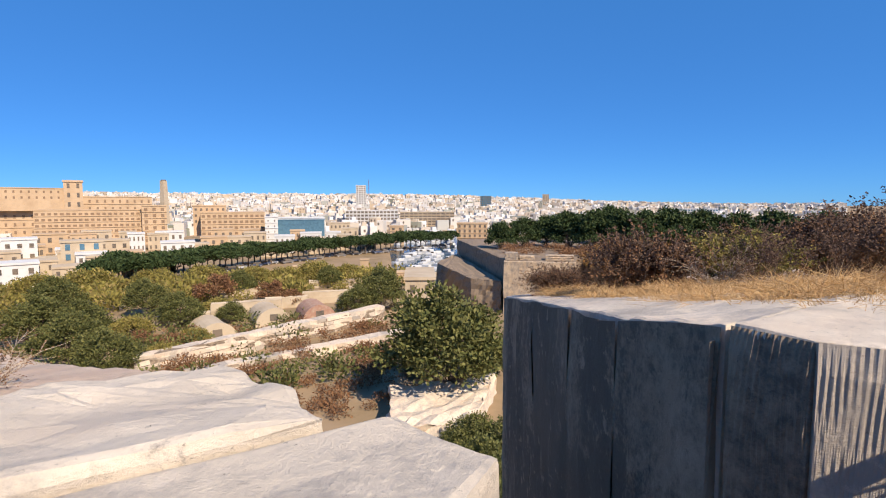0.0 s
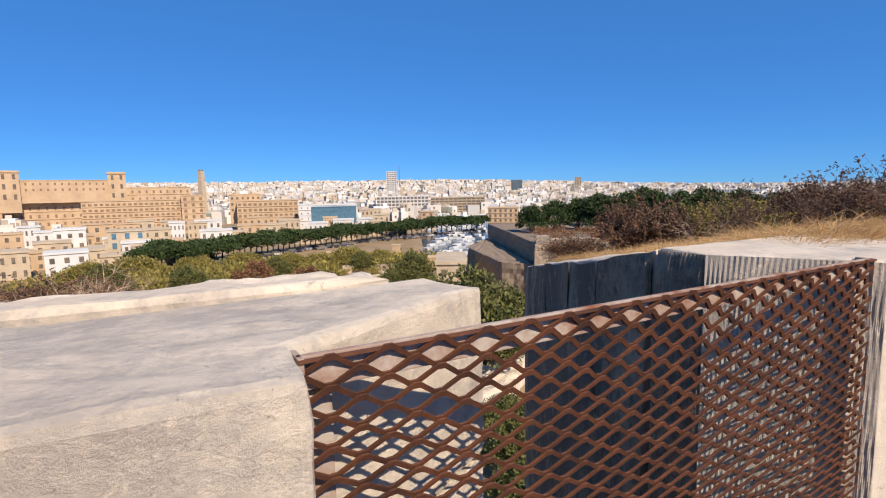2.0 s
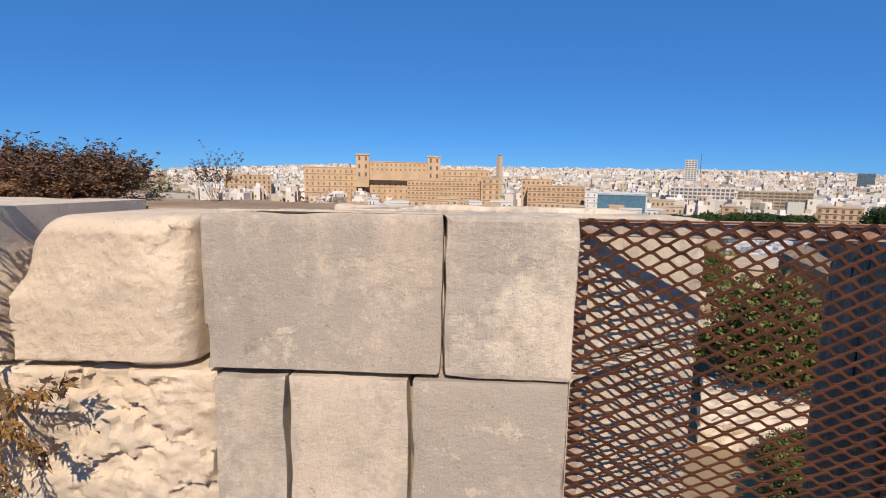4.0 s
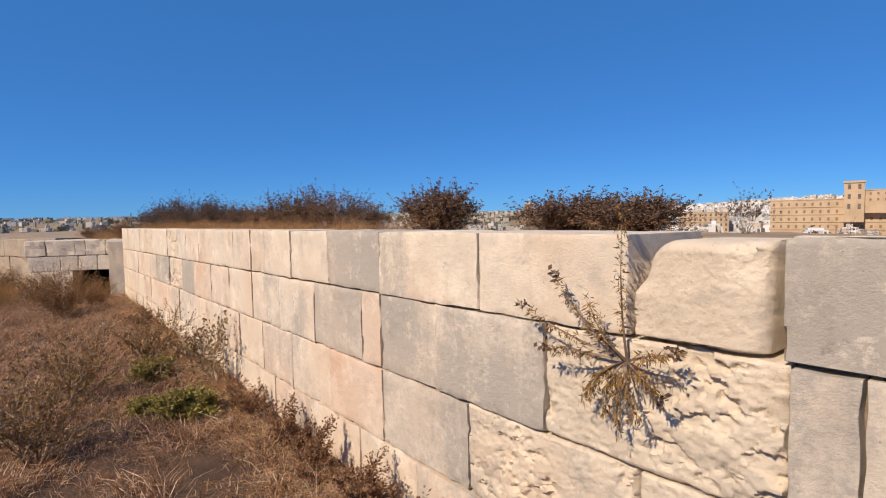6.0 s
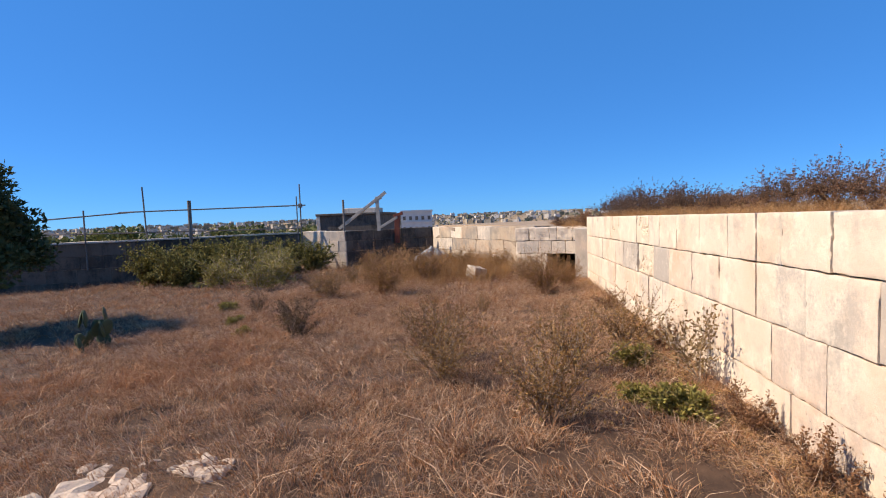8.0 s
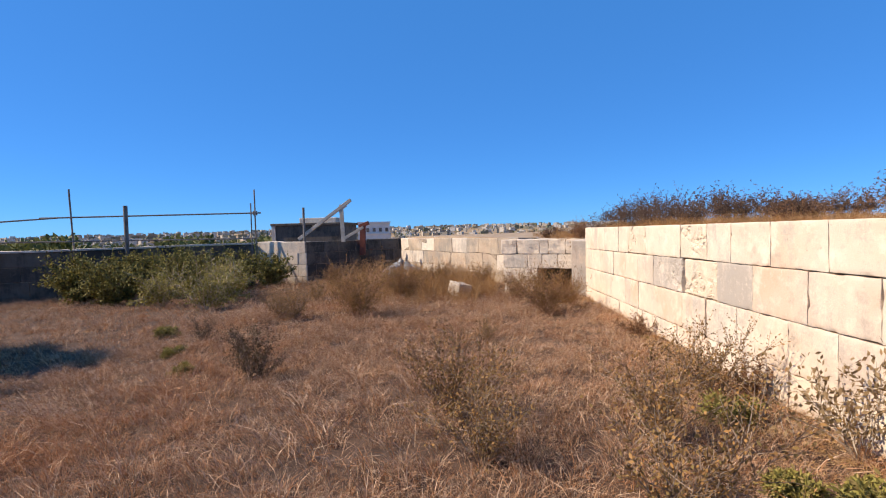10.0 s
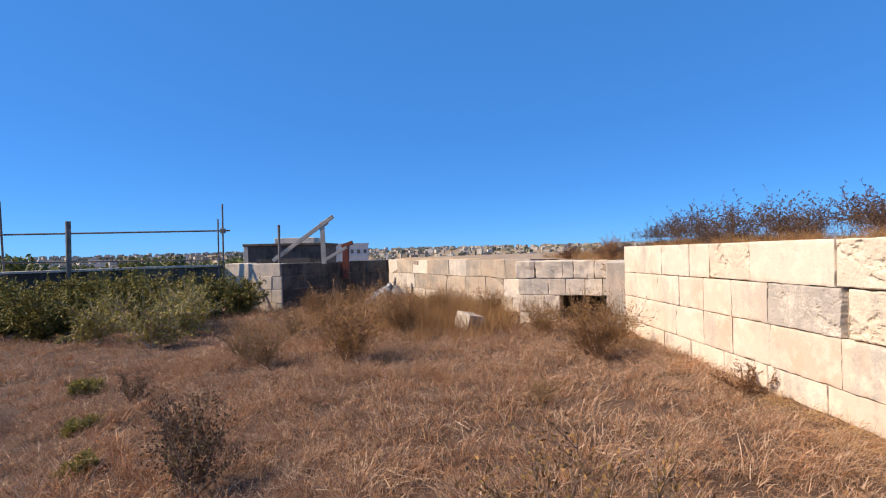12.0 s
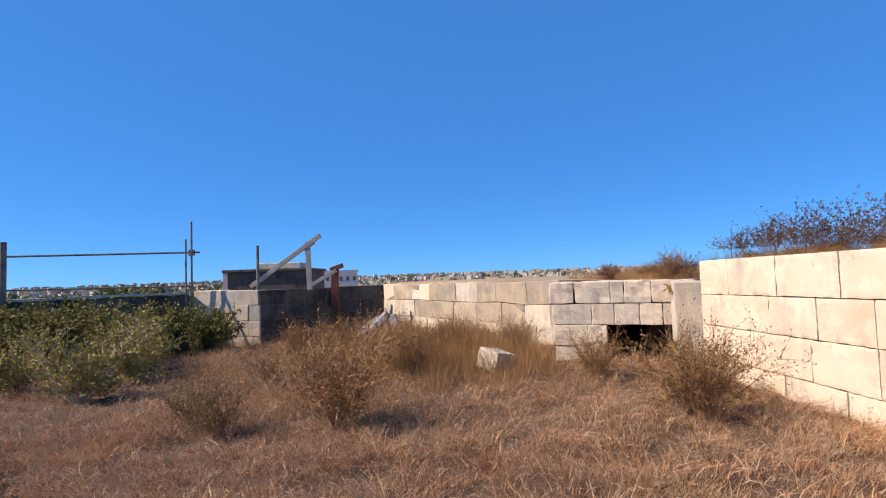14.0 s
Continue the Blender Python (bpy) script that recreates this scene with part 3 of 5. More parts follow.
NX = -14.42
for y0, y1, mat in ((-1.74, -1.34, MIXED), (-1.34, -0.77, MIXED), (-0.77, -0.56, GREY), (-0.56, -0.15, CREAM), (-0.15, 0.60, MIXED)):
    stone(niche, (NX - 0.9, y0 + 0.003, 0.77), (NX, y1 - 0.003, 1.12), mat, 0.024)
for y0, y1, mat in ((-1.70, -1.07, MIXED), (-1.07, -0.72, CREAM), (-0.72, -0.34, MIXED), (-0.34, 0.0, MIXED), (0.0, 0.62, MIXED)):
    stone(niche, (NX - 0.7, y0 + 0.003, 0.425), (NX - 0.01, y1 - 0.003, 0.766), mat, 0.014)
for y0, y1, z0, z1, mat in ((-1.70, -1.14, 0.08, 0.42, ERODED), (-1.14, -0.84, 0.12, 0.42, MIXED), (-1.68, -1.10, -0.5, 0.07, ERODED), (-1.10, -0.88, -0.5, 0.11, ERODED)):
    stone(niche, (NX - 0.6, y0 + 0.005, z0), (NX - 0.015, y1 - 0.005, z1), mat, 0.02)
# inner stones coloured dark to give the shade inside the opening
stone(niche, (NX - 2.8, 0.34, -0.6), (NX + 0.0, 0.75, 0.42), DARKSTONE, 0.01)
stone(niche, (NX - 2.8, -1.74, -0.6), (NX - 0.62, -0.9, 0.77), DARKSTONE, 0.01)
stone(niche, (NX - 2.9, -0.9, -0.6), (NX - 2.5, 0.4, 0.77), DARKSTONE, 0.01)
stone(niche, (NX - 2.8, -1.70, 0.70), (NX - 0.72, 0.6, 1.08), EARTH, 0.02)
stone(niche, (-14.4, 0.118, -0.75), (-13.61, 0.6, 1.10), MIXED, 0.012)
niche.matrix_basis = Matrix.Translation((NX, 0.55, 0)) @ Matrix.Rotation(radians(-21), 4, "Z") @ Matrix.Translation((-NX, -0.55, 0))
bank = prism("wall_bank", [(-32, 2.2), (-24.3, -5.0), (-17.45, -0.62), (-17.2, 0.75), (-13.6, 0.75), (-13.6, 4.3), (-32, 6.0)], -14, lambda x, y: 1.13 + 0.03 * noise.noise(Vector((x, y, 0))), EARTH, None, "", 0.03, 6, 9)
tagged(bank, "dry earth bank on top of the rampart", "wall", kind="structure")
sub = prism("wall_rampart", [(-36, -28), (9, -28), (9, 0.3), (-13.6, 0.3), (-14.5, 2.0), (-36, 2.0)], -14, -1.75, MIXED, None, "", 0.05, 5, 10)
tagged(sub, "mass of the rampart under the terrace", "wall", kind="structure")

# ---------- plants ----------
def raw_mesh(name, verts, size, mat, parent=None, label=""):
    """A mesh of equal faces (size corners each) from an array of corners."""
    verts = np.asarray(verts, dtype=np.float32).reshape(-1, 3)
    n = len(verts) // size
    me = bpy.data.meshes.new(name)
    me.vertices.add(len(verts))
    me.vertices.foreach_set("co", verts.ravel())
    me.loops.add(len(verts))
    me.loops.foreach_set("vertex_index", np.arange(len(verts), dtype=np.int32))
    me.polygons.add(n)
    me.polygons.foreach_set("loop_start", np.arange(0, len(verts), size, dtype=np.int32))
    me.update(calc_edges=True)
    me.validate()
    me.materials.append(mat)
    ob = new(name, me)
    if parent is not None:
        ob.parent = parent
    if label:
        ob["label"] = label
    return ob


def unit(v):
    return v / np.maximum(np.linalg.norm(v, axis=-1, keepdims=True), 1e-9)


def leaf_quads(points, direction, length, width, g):
    """Rhombic leaves at points; returns corners (n, 4, 3)."""
    n = len(points)
    d = unit(direction + g.normal(0, 0.55, (n, 3)))
    s = unit(np.cross(d, g.normal(0, 1, (n, 3))))
    L = (length * g.uniform(0.6, 1.3, (n, 1)))
    Wd = (width * g.uniform(0.6, 1.3, (n, 1)))
    mid = points + d * L * 0.5
    return np.stack([points, mid + s * Wd * 0.5, points + d * L, mid - s * Wd * 0.5], axis=1)


def twig_quads(p0, p1, r0, r1):
    """Three-sided tapering twigs; returns corners (3n, 4, 3)."""
    d = unit(p1 - p0)
    a = unit(np.cross(d, np.array([0.31, 0.52, 0.79])))
    b = np.cross(d, a)
    out = []
    ring = [(math.cos(k * 2.0944), math.sin(k * 2.0944)) for k in range(4)]
    for (c0, s0), (c1, s1) in zip(ring, ring[1:]):
        u0, u1 = a * c0 + b * s0, a * c1 + b * s1
        out.append(np.stack([p0 + u0 * r0, p0 + u1 * r0, p1 + u1 * r1, p1 + u0 * r1], axis=1))
    return np.concatenate(out)


def grow(g, stems, height, spread, joints=5, side=3, droop=0.0, radius=0.006):
    """Stems from the origin that bend outward and carry side twigs. Returns twig ends and radii, and the points along the outer parts with their directions."""
    P0, P1, R0, R1, pts, dirs = [], [], [], [], [], []

    def run(start, heading, length, n, r, depth):
        p, h = start, heading
        for k in range(n):
            h = unit(h + g.normal(0, 0.16, 3) + np.array([0, 0, -droop * (k + 1) / n]))
            q = p + h * length / n
            ra, rb = r * (1 - k / n) + r * 0.25, r * (1 - (k + 1) / n) + r * 0.25
            P0.append(p), P1.append(q), R0.append(ra), R1.append(rb)
            if k >= 1 or depth:
                for f in (0.2, 0.5, 0.8):
                    pts.append(p + (q - p) * f), dirs.append(h)
            if depth < 1 and k >= 1:
                for _ in range(side):
                    hh = unit(h + g.normal(0, 0.6, 3))
                    run(p + (q - p) * g.uniform(0, 1), hh, length * g.uniform(0.22, 0.42), 3, r * 0.45, depth + 1)
            p = q

    for i in range(stems):
        az = g.uniform(0, 2 * math.pi)
        out = spread * math.sqrt(g.uniform(0.02, 1))
        h = unit(np.array([math.cos(az) * out, math.sin(az) * out, 1.0]))
        run(np.array([math.cos(az) * 0.02, math.sin(az) * 0.02, -0.02]), h, height * g.uniform(0.65, 1.1), joints, radius, 0)
    return np.array(P0), np.array(P1), np.array(R0)[:, None], np.array(R1)[:, None], np.array(pts), np.array(dirs)


def shrub(name, seed, stems, height, spread, bark, leafmat, leaf=0.03, leafw=0.012, per=3, side=3, droop=0.0, radius=0.006, heads=None, headsize=0.02, label="", category="shrub", group=""):
    """A shrub in its own mesh parts: stems, leaves and, if asked, seed heads."""
    g = np.random.default_rng(seed)
    p0, p1, r0, r1, pts, dirs = grow(g, stems, height, spread, 5, side, droop, radius)
    ob = empty(name, 0, 0, 0, label, category, group)
    raw_mesh("branchwork", twig_quads(p0, p1, r0, r1), 4, bark, ob)
    if per:
        k = np.repeat(np.arange(len(pts)), per)
        raw_mesh("foliage", leaf_quads(pts[k] + g.normal(0, leaf * 0.4, (len(k), 3)), dirs[k] * 0.7, leaf, leafw, g), 4, leafmat, ob)
    if heads is not None:
        ends = p1[(r1 < r0).ravel() & (p1[:, 2] > height * 0.45)]
        k = np.repeat(np.arange(len(ends)), 6)
        raw_mesh("seed_spray", leaf_quads(ends[k] + g.normal(0, headsize * 0.25, (len(k), 3)), g.normal(0, 1, (len(k), 3)), headsize, headsize * 0.6, g), 4, heads, ob)
    return ob


def place(ob, x, y, z, turn=0.0, scale=1.0, sz=1.0):
    return pose(x, y, z, 0, 0, turn) @ Matrix.Diagonal((scale, scale, scale * sz, 1))


TWIG = island_material("dry_twigs", [(0.13, 0.085, 0.055), (0.22, 0.15, 0.10), (0.32, 0.24, 0.17)])
DARKTWIG = island_material("dark_twigs", [(0.075, 0.046, 0.03), (0.14, 0.085, 0.055), (0.20, 0.13, 0.085)])
DARKLEAF = island_material("dark_withered_leaves", [(0.10, 0.06, 0.03), (0.055, 0.036, 0.02), (0.16, 0.095, 0.045), (0.085, 0.07, 0.03)], 0.9, 0.1)
RUSTTWIG = island_material("rusty_twigs", [(0.28, 0.145, 0.08), (0.40, 0.23, 0.13), (0.17, 0.095, 0.058)])
PALETWIG = island_material("bleached_twigs", [(0.38, 0.30, 0.22), (0.50, 0.42, 0.32), (0.30, 0.22, 0.15)])
BROWNLEAF = island_material("withered_leaves", [(0.17, 0.085, 0.045), (0.25, 0.125, 0.06), (0.32, 0.18, 0.09), (0.13, 0.07, 0.04)], 0.9, 0.2)
OLIVEDRY = island_material("half_dry_leaves", [(0.33, 0.165, 0.05), (0.17, 0.12, 0.04), (0.40, 0.22, 0.08), (0.10, 0.065, 0.025), (0.30, 0.15, 0.05)], 0.9, 0.12)
GREENLEAF = island_material("green_leaves", [(0.075, 0.085, 0.024), (0.13, 0.14, 0.04), (0.20, 0.19, 0.06), (0.04, 0.05, 0.016)], 0.7, 0.15)
YELLOWGREEN = island_material("yellow_green_leaves", [(0.25, 0.22, 0.05), (0.35, 0.29, 0.075), (0.13, 0.12, 0.03), (0.38, 0.28, 0.10)], 0.75, 0.2)
PINELEAF = island_material("pine_needles", [(0.026, 0.048, 0.016), (0.045, 0.072, 0.022), (0.07, 0.095, 0.032)], 0.8, 0.1)
SEED = island_material("dark_seed_heads", [(0.06, 0.04, 0.03), (0.11, 0.07, 0.05), (0.16, 0.10, 0.07)])
BARK = plain_material("grey_bark", (0.16, 0.12, 0.09), (0.10, 0.08, 0.06), 6, 0.95, 0, 0.02, 30)
OLIVELEAF = island_material("dark_tree_leaves", [(0.04, 0.055, 0.02), (0.065, 0.085, 0.03), (0.09, 0.11, 0.04)], 0.6, 0.2)
HEDGELEAF = island_material("olive_hedge_leaves", [(0.21, 0.18, 0.04), (0.10, 0.095, 0.026), (0.34, 0.275, 0.07), (0.055, 0.052, 0.018), (0.15, 0.14, 0.035)], 0.75, 0.2)
TANLEAF = island_material("tan_leaves", [(0.30, 0.20, 0.10), (0.22, 0.14, 0.06), (0.36, 0.25, 0.13), (0.16, 0.11, 0.05)], 0.9, 0.25)

# shrubs of the field
def field_shrubs():
    a = shrub("dry_shrub", 11, 17, 0.68, 0.45, TWIG, OLIVEDRY, 0.024, 0.012, 1, 4, 0.0, 0.0045, None, 0.02, "half-dry twiggy shrub with small olive leaves in the dry grass", "shrub", "shrubs of the field")
    b = shrub("dry_shrub", 12, 40, 0.88, 0.62, RUSTTWIG, OLIVEDRY, 0.030, 0.011, 1, 4, 0.0, 0.0040, None, 0.02, "rounded rust-brown shrub with fine twigs in the dry grass", "shrub", "shrubs of the field")
    c = shrub("dry_shrub", 13, 12, 0.58, 0.5, TWIG, DARKLEAF, 0.026, 0.012, 1, 4, 0.0, 0.0045, None, 0.02, "dark bare-looking shrub with brown leaves in the dry grass", "shrub", "shrubs of the field")
    spots = [(a, -4.76, -1.45, 1.15), (a, -5.74, -2.36, 0.95), (c, -7.85, -4.80, 1.1), (b, -12.05, -4.55, 1.25), (a, -6.5, -2.55, 1.15), (a, -5.95, -1.15, 1.05),
             (b, -11.5, -1.05, 1.05), (a, -12.0, -5.75, 0.95), (c, -8.75, -5.2, 0.85), (a, -6.75, -0.45, 1.0), (b, -13.6, -1.35, 0.75), (b, -14.4, -3.9, 0.95),
             (b, -15.6, -4.5, 1.0), (b, -16.5, -3.2, 0.9), (a, -12.4, -6.2, 0.9), (b, -12.3, -0.5, 0.7), (c, -10.2, -6.6, 0.7), (a, -15.0, -6.2, 0.8), (b, -17.6, -5.6, 0.95), (b, -16.2, -2.0, 0.8), (a, -9.3, -2.2, 0.5), (b, -18.4, -6.6, 0.9)]
    used = set()
    for i, (src, x, y, s) in enumerate(spots):
        m = place(src, x, y, ground_z(x, y) - 0.01, i * 77, s)
        if src not in used:
            used.add(src)
            src.matrix_basis = m
        else:
            src_scale = src.scale.copy()
            copy_thing(src, m @ Matrix.Diagonal((1 / src_scale[0], 1 / src_scale[1], 1 / src_scale[2], 1)))


field_shrubs()
base_plant = shrub("leafy_weed", 21, 9, 0.75, 0.42, PALETWIG, TANLEAF, 0.055, 0.024, 1, 2, 0.0, 0.005, None, 0.02, "tall withered weed with broad tan leaves beside the wall", "weed")
base_plant.matrix_basis = pose(-5.62, -0.05, ground_z(-5.62, -0.05), 8, 0, 0) @ Matrix.Diagonal((0.8, 0.8, 0.9, 1))
for i, (x, y) in enumerate(((-3.3, -0.12), (-2.75, -0.05), (-3.75, -0.08), (-4.6, -0.06), (-2.4, -0.1), (-6.9, -0.03), (-9.6, -0.1))):
    w = shrub("dry_weed", 30 + i, 7, 0.3, 0.8, TWIG, BROWNLEAF, 0.022, 0.01, 3, 3, 0.0, 0.003, None, 0.02, "small withered weed at the foot of the wall", "weed", "weeds along the wall")
    w.matrix_basis = pose(x, y, ground_z(x, y), 0, 0, 40 * i)


tuft = shrub("green_weed", 24, 26, 0.16, 1.6, TWIG, YELLOWGREEN, 0.035, 0.014, 4, 2, 0.0, 0.002, None, 0.02, "low green weed among the dry grass", "weed", "green weeds in the grass")
for i, (x, y, k) in enumerate(((-4.9, -0.45, 1.3), (-10.9, -7.6, 1.2), (-6.3, -0.5, 1.2), (-9.4, -6.6, 0.9), (-8.4, -5.9, 0.8), (-5.2, -0.7, 0.9))):
    m = pose(x, y, ground_z(x, y), 0, 0, 70 * i) @ Matrix.Diagonal((k, k, k, 1))
    if i == 0:
        tuft.matrix_basis = m
    else:
        q = tuft.scale
        copy_thing(tuft, m @ Matrix.Diagonal((1 / q[0], 1 / q[1], 1 / q[2], 1)))
brush = shrub("dry_tuft", 25, 40, 0.45, 0.22, RUSTTWIG, BROWNLEAF, 0.02, 0.006, 2, 2, 0.0, 0.003, None, 0.02, "upright rust-brown tuft on the chamber roof", "weed")
brush.matrix_basis = pose(-14.75, 0.25, 1.1)
fern = shrub("dry_weed", 26, 14, 0.34, 1.3, TWIG, OLIVEDRY, 0.03, 0.01, 3, 3, 0.3, 0.003, None, 0.02, "withered weed hanging at the corner of the chamber", "weed")
fern.matrix_basis = pose(-14.2, 0.16, 0.82, 0, 20, 0)


# the plant that grows out of a joint of the wall
def wall_plant():
    g = np.random.default_rng(5)
    ob = empty("wall_weed", -1.30, FACE - 0.005, 1.06, "half-dry spiny weed growing out of a joint of the wall", "weed")
    P0, P1, R0, R1, pts, dirs = [], [], [], [], [], []
    tips = [(0.02, 0.50, 0.10), (-0.36, 0.15, 0.16), (-0.22, 0.27, 0.14), (-0.08, 0.20, 0.15), (-0.26, 0.02, 0.16), (0.20, 0.08, 0.14), (0.10, -0.14, 0.17), (-0.02, -0.16, 0.15), (0.02, -0.20, 0.13), (-0.12, -0.14, 0.12), (0.17, -0.05, 0.16), (-0.05, -0.1, 0.2)]
    for x, z, out in tips:
        end = np.array([x, -out * 0.6, z])
        bend = np.array([x * 0.55, -out * 0.75, z * 0.35 + 0.03])
        last = np.zeros(3)
        for k in range(1, 13):
            f = k / 12
            p = 2 * f * (1 - f) * bend + f * f * end
            P0.append(last), P1.append(p), R0.append(0.006 * (1.1 - f)), R1.append(0.006 * (1.02 - f))
            if k > 3:
                for q in (0.2, 0.5, 0.8):
                    pts.append(last + (p - last) * q), dirs.append(unit(p - last) * 0.5 + np.array([0, 0, -0.6]))
            last = p
    P0, P1 = np.array(P0), np.array(P1)
    raw_mesh("branchwork", twig_quads(P0, P1, np.array(R0)[:, None], np.array(R1)[:, None]), 4, TWIG, ob)
    pts, dirs = np.array(pts), np.array(dirs)
    k = np.repeat(np.arange(len(pts)), 5)
    raw_mesh("foliage", leaf_quads(pts[k] + g.normal(0, 0.007, (len(k), 3)), dirs[k], 0.027, 0.005, g), 4, OLIVEDRY, ob, "olive and rust coloured thin leaves")
    k = np.repeat(np.array([11, 23, 35, 59, 71, 131]), 16)
    seeds = raw_mesh("seed_spray", leaf_quads(P1[k] + g.normal(0, 0.010, (len(k), 3)), g.normal(0, 1, (len(k), 3)), 0.024, 0.012, g), 4, SEED, ob)
    tagged(seeds, "dark dry seed heads", kind="stuff")


wall_plant()


# scrub on top of the parapet
def parapet_scrub():
    dome = shrub("dry_scrub", 41, 110, 0.34, 1.2, TWIG, BROWNLEAF, 0.016, 0.009, 1, 3, 0.0, 0.0022, SEED, 0.015, "dense rounded brown scrub on top of the parapet", "shrub", "scrub on the parapet")
    loose = shrub("dry_scrub", 42, 48, 0.40, 0.85, RUSTTWIG, BROWNLEAF, 0.015, 0.006, 1, 3, 0.0, 0.0018, SEED, 0.013, "loose rust-brown scrub with dark seed heads on the parapet", "shrub", "scrub on the parapet")
    umbel = shrub("wild_carrot", 43, 26, 0.52, 0.7, DARKTWIG, BROWNLEAF, 0.02, 0.006, 0, 1, 0.0, 0.0018, SEED, 0.019, "thin dry umbel stalks with dark seed heads on the parapet", "weed", "umbels on the parapet")
    bleached = shrub("dry_scrub", 44, 22, 0.5, 1.0, PALETWIG, BROWNLEAF, 0.014, 0.008, 1, 4, 0.0, 0.004, None, 0.02, "bleached tangled scrub with bare branches on the parapet", "shrub", "bleached scrub on the parapet")
    green = shrub("mastic_shrub", 45, 40, 0.5, 0.8, TWIG, YELLOWGREEN, 0.03, 0.016, 5, 3, 0.0, 0.003, None, 0.02, "yellow-green leafy shrub on the parapet", "shrub", "green shrubs on the parapet")
    spots = [(dome, -3.4, 1.0, 1.0, 0.95), (dome, -2.2, 0.98, 1.0, 0.62), (dome, -1.82, 0.98, 1.0, 0.58), (umbel, -1.3, 1.0, 0.35, 1), (loose, -4.9, 0.95, 1.1, 0.75), (loose, -5.6, 1.0, 1.2, 0.85), (loose, -6.3, 0.95, 1.2, 0.8), (umbel, -4.6, 1.0, 0.6, 1), (loose, -4.4, 1.0, 0.8, 0.7),
             (dome, -8.0, 1.0, 1.1, 0.8), (umbel, -8.5, 1.0, 0.9, 0.9), (umbel, -9.3, 0.9, 1.0, 0.9), (loose, -9.1, 1.0, 1.1, 0.8), (loose, -7.2, 1.0, 1.0, 0.7), (umbel, -10.0, 0.9, 0.95, 0.9), (umbel, -10.7, 0.95, 1.15, 1.0), (loose, -10.4, 1.0, 1.1, 0.7), (umbel, -11.4, 0.9, 1.15, 1.0), (umbel, -12.1, 0.95, 1.15, 1.0), (loose, -11.7, 1.0, 0.9, 0.7), (umbel, -9.7, 1.0, 1.1, 0.9), (umbel, -10.35, 0.8, 0.8, 0.9), (umbel, -11.0, 0.85, 0.8, 0.9), (umbel, -11.8, 0.8, 0.7, 0.9), (umbel, -12.5, 0.85, 1.1, 0.9), (umbel, -9.0, 0.75, 0.8, 0.9), (umbel, -12.8, 0.95, 1.15, 1.05), (umbel, -13.4, 0.95, 1.0, 1.05), (umbel, -13.0, 0.8, 1.05, 1.0), (umbel, -8.9, 0.85, 0.85, 1.0), (loose, -7.7, 0.9, 0.9, 0.7), (loose, -12.4, 1.0, 0.9, 0.7),
             (umbel, -13.3, 0.42, 0.85, 0.9), (umbel, -12.7, 0.5, 0.8, 0.9), (umbel, -13.5, 0.7, 0.95, 0.9), (umbel, -12.1, 0.48, 0.75, 0.9), (umbel, -11.5, 0.52, 0.8, 0.9), (umbel, -10.9, 0.5, 0.85, 0.95), (umbel, -10.2, 0.55, 0.9, 0.95), (umbel, -9.6, 0.55, 0.7, 0.9),
             (loose, -13.2, 0.62, 0.55, 0.6), (loose, -12.5, 0.66, 0.6, 0.6), (loose, -11.9, 0.62, 0.55, 0.6), (loose, -11.2, 0.66, 0.6, 0.6), (loose, -10.5, 0.66, 0.6, 0.6), (loose, -9.8, 0.7, 0.6, 0.6),
             (loose, -15.2, 0.3, 0.9, 0.8), (loose, -16.0, -0.3, 0.8, 0.8), (loose, -14.6, 1.0, 0.9, 0.9), (loose, -16.5, 0.6, 0.9, 0.7), (umbel, -14.9, 0.6, 0.8, 1.0), (umbel, -13.9, 1.4, 0.8, 0.9), (loose, -15.6, 0.9, 1.0, 0.8), (loose, -17.4, 0.2, 0.9, 0.8),
             (bleached, -0.55, 1.62, 0.55, 0.75), (bleached, -1.1, 1.7, 0.75, 0.75), (dome, -0.66, 2.05, 0.75, 0.75), (bleached, -0.46, 1.95, 0.5, 0.7), (dome, -0.95, 1.85, 0.8, 0.75), (loose, -0.78, 1.6, 0.6, 0.6), (dome, -1.35, 2.2, 1.0, 0.8),
             (dome, 2.3, 1.95, 1.0, 0.95), (umbel, 2.2, 1.25, 0.42, 1.2), (dome, 2.95, 2.55, 1.1, 0.85), (dome, 2.6, 2.95, 0.8, 0.75), (bleached, 2.25, 1.5, 0.6, 0.75), (green, 2.6, 1.6, 0.6, 0.8), (dome, 3.1, 1.35, 1.0, 0.95), (dome, 3.7, 1.05, 1.15, 0.95), (umbel, 2.35, 1.4, 0.55, 1.0), (umbel, 2.6, 1.2, 0.6, 1.0), (umbel, 2.9, 1.0, 0.65, 1.0), (bleached, 2.9, 1.8, 0.65, 0.8), (loose, 3.4, 2.1, 0.95, 0.85), (dome, 4.4, 1.7, 1.2, 0.9), (bleached, 3.2, 0.9, 0.6, 0.8), (dome, 3.6, 1.7, 1.0, 0.9)]
    used = set()
    for i, (src, x, y, s, sz) in enumerate(spots):
        if x < -13.6:
            z = 1.12
        elif y < 1.05:
            z = top_z(x) - 0.03
        else:
            z = superior(x, y)
        m = place(src, x, y, z - 0.01, i * 61, s, sz)
        if src not in used:
            used.add(src)
            src.matrix_basis = m
            src["base_scale"] = 1.0
        else:
            k = src.scale
            copy_thing(src, m @ Matrix.Diagonal((1 / k[0], 1 / k[1], 1 / k[2], 1)))


parapet_scrub()


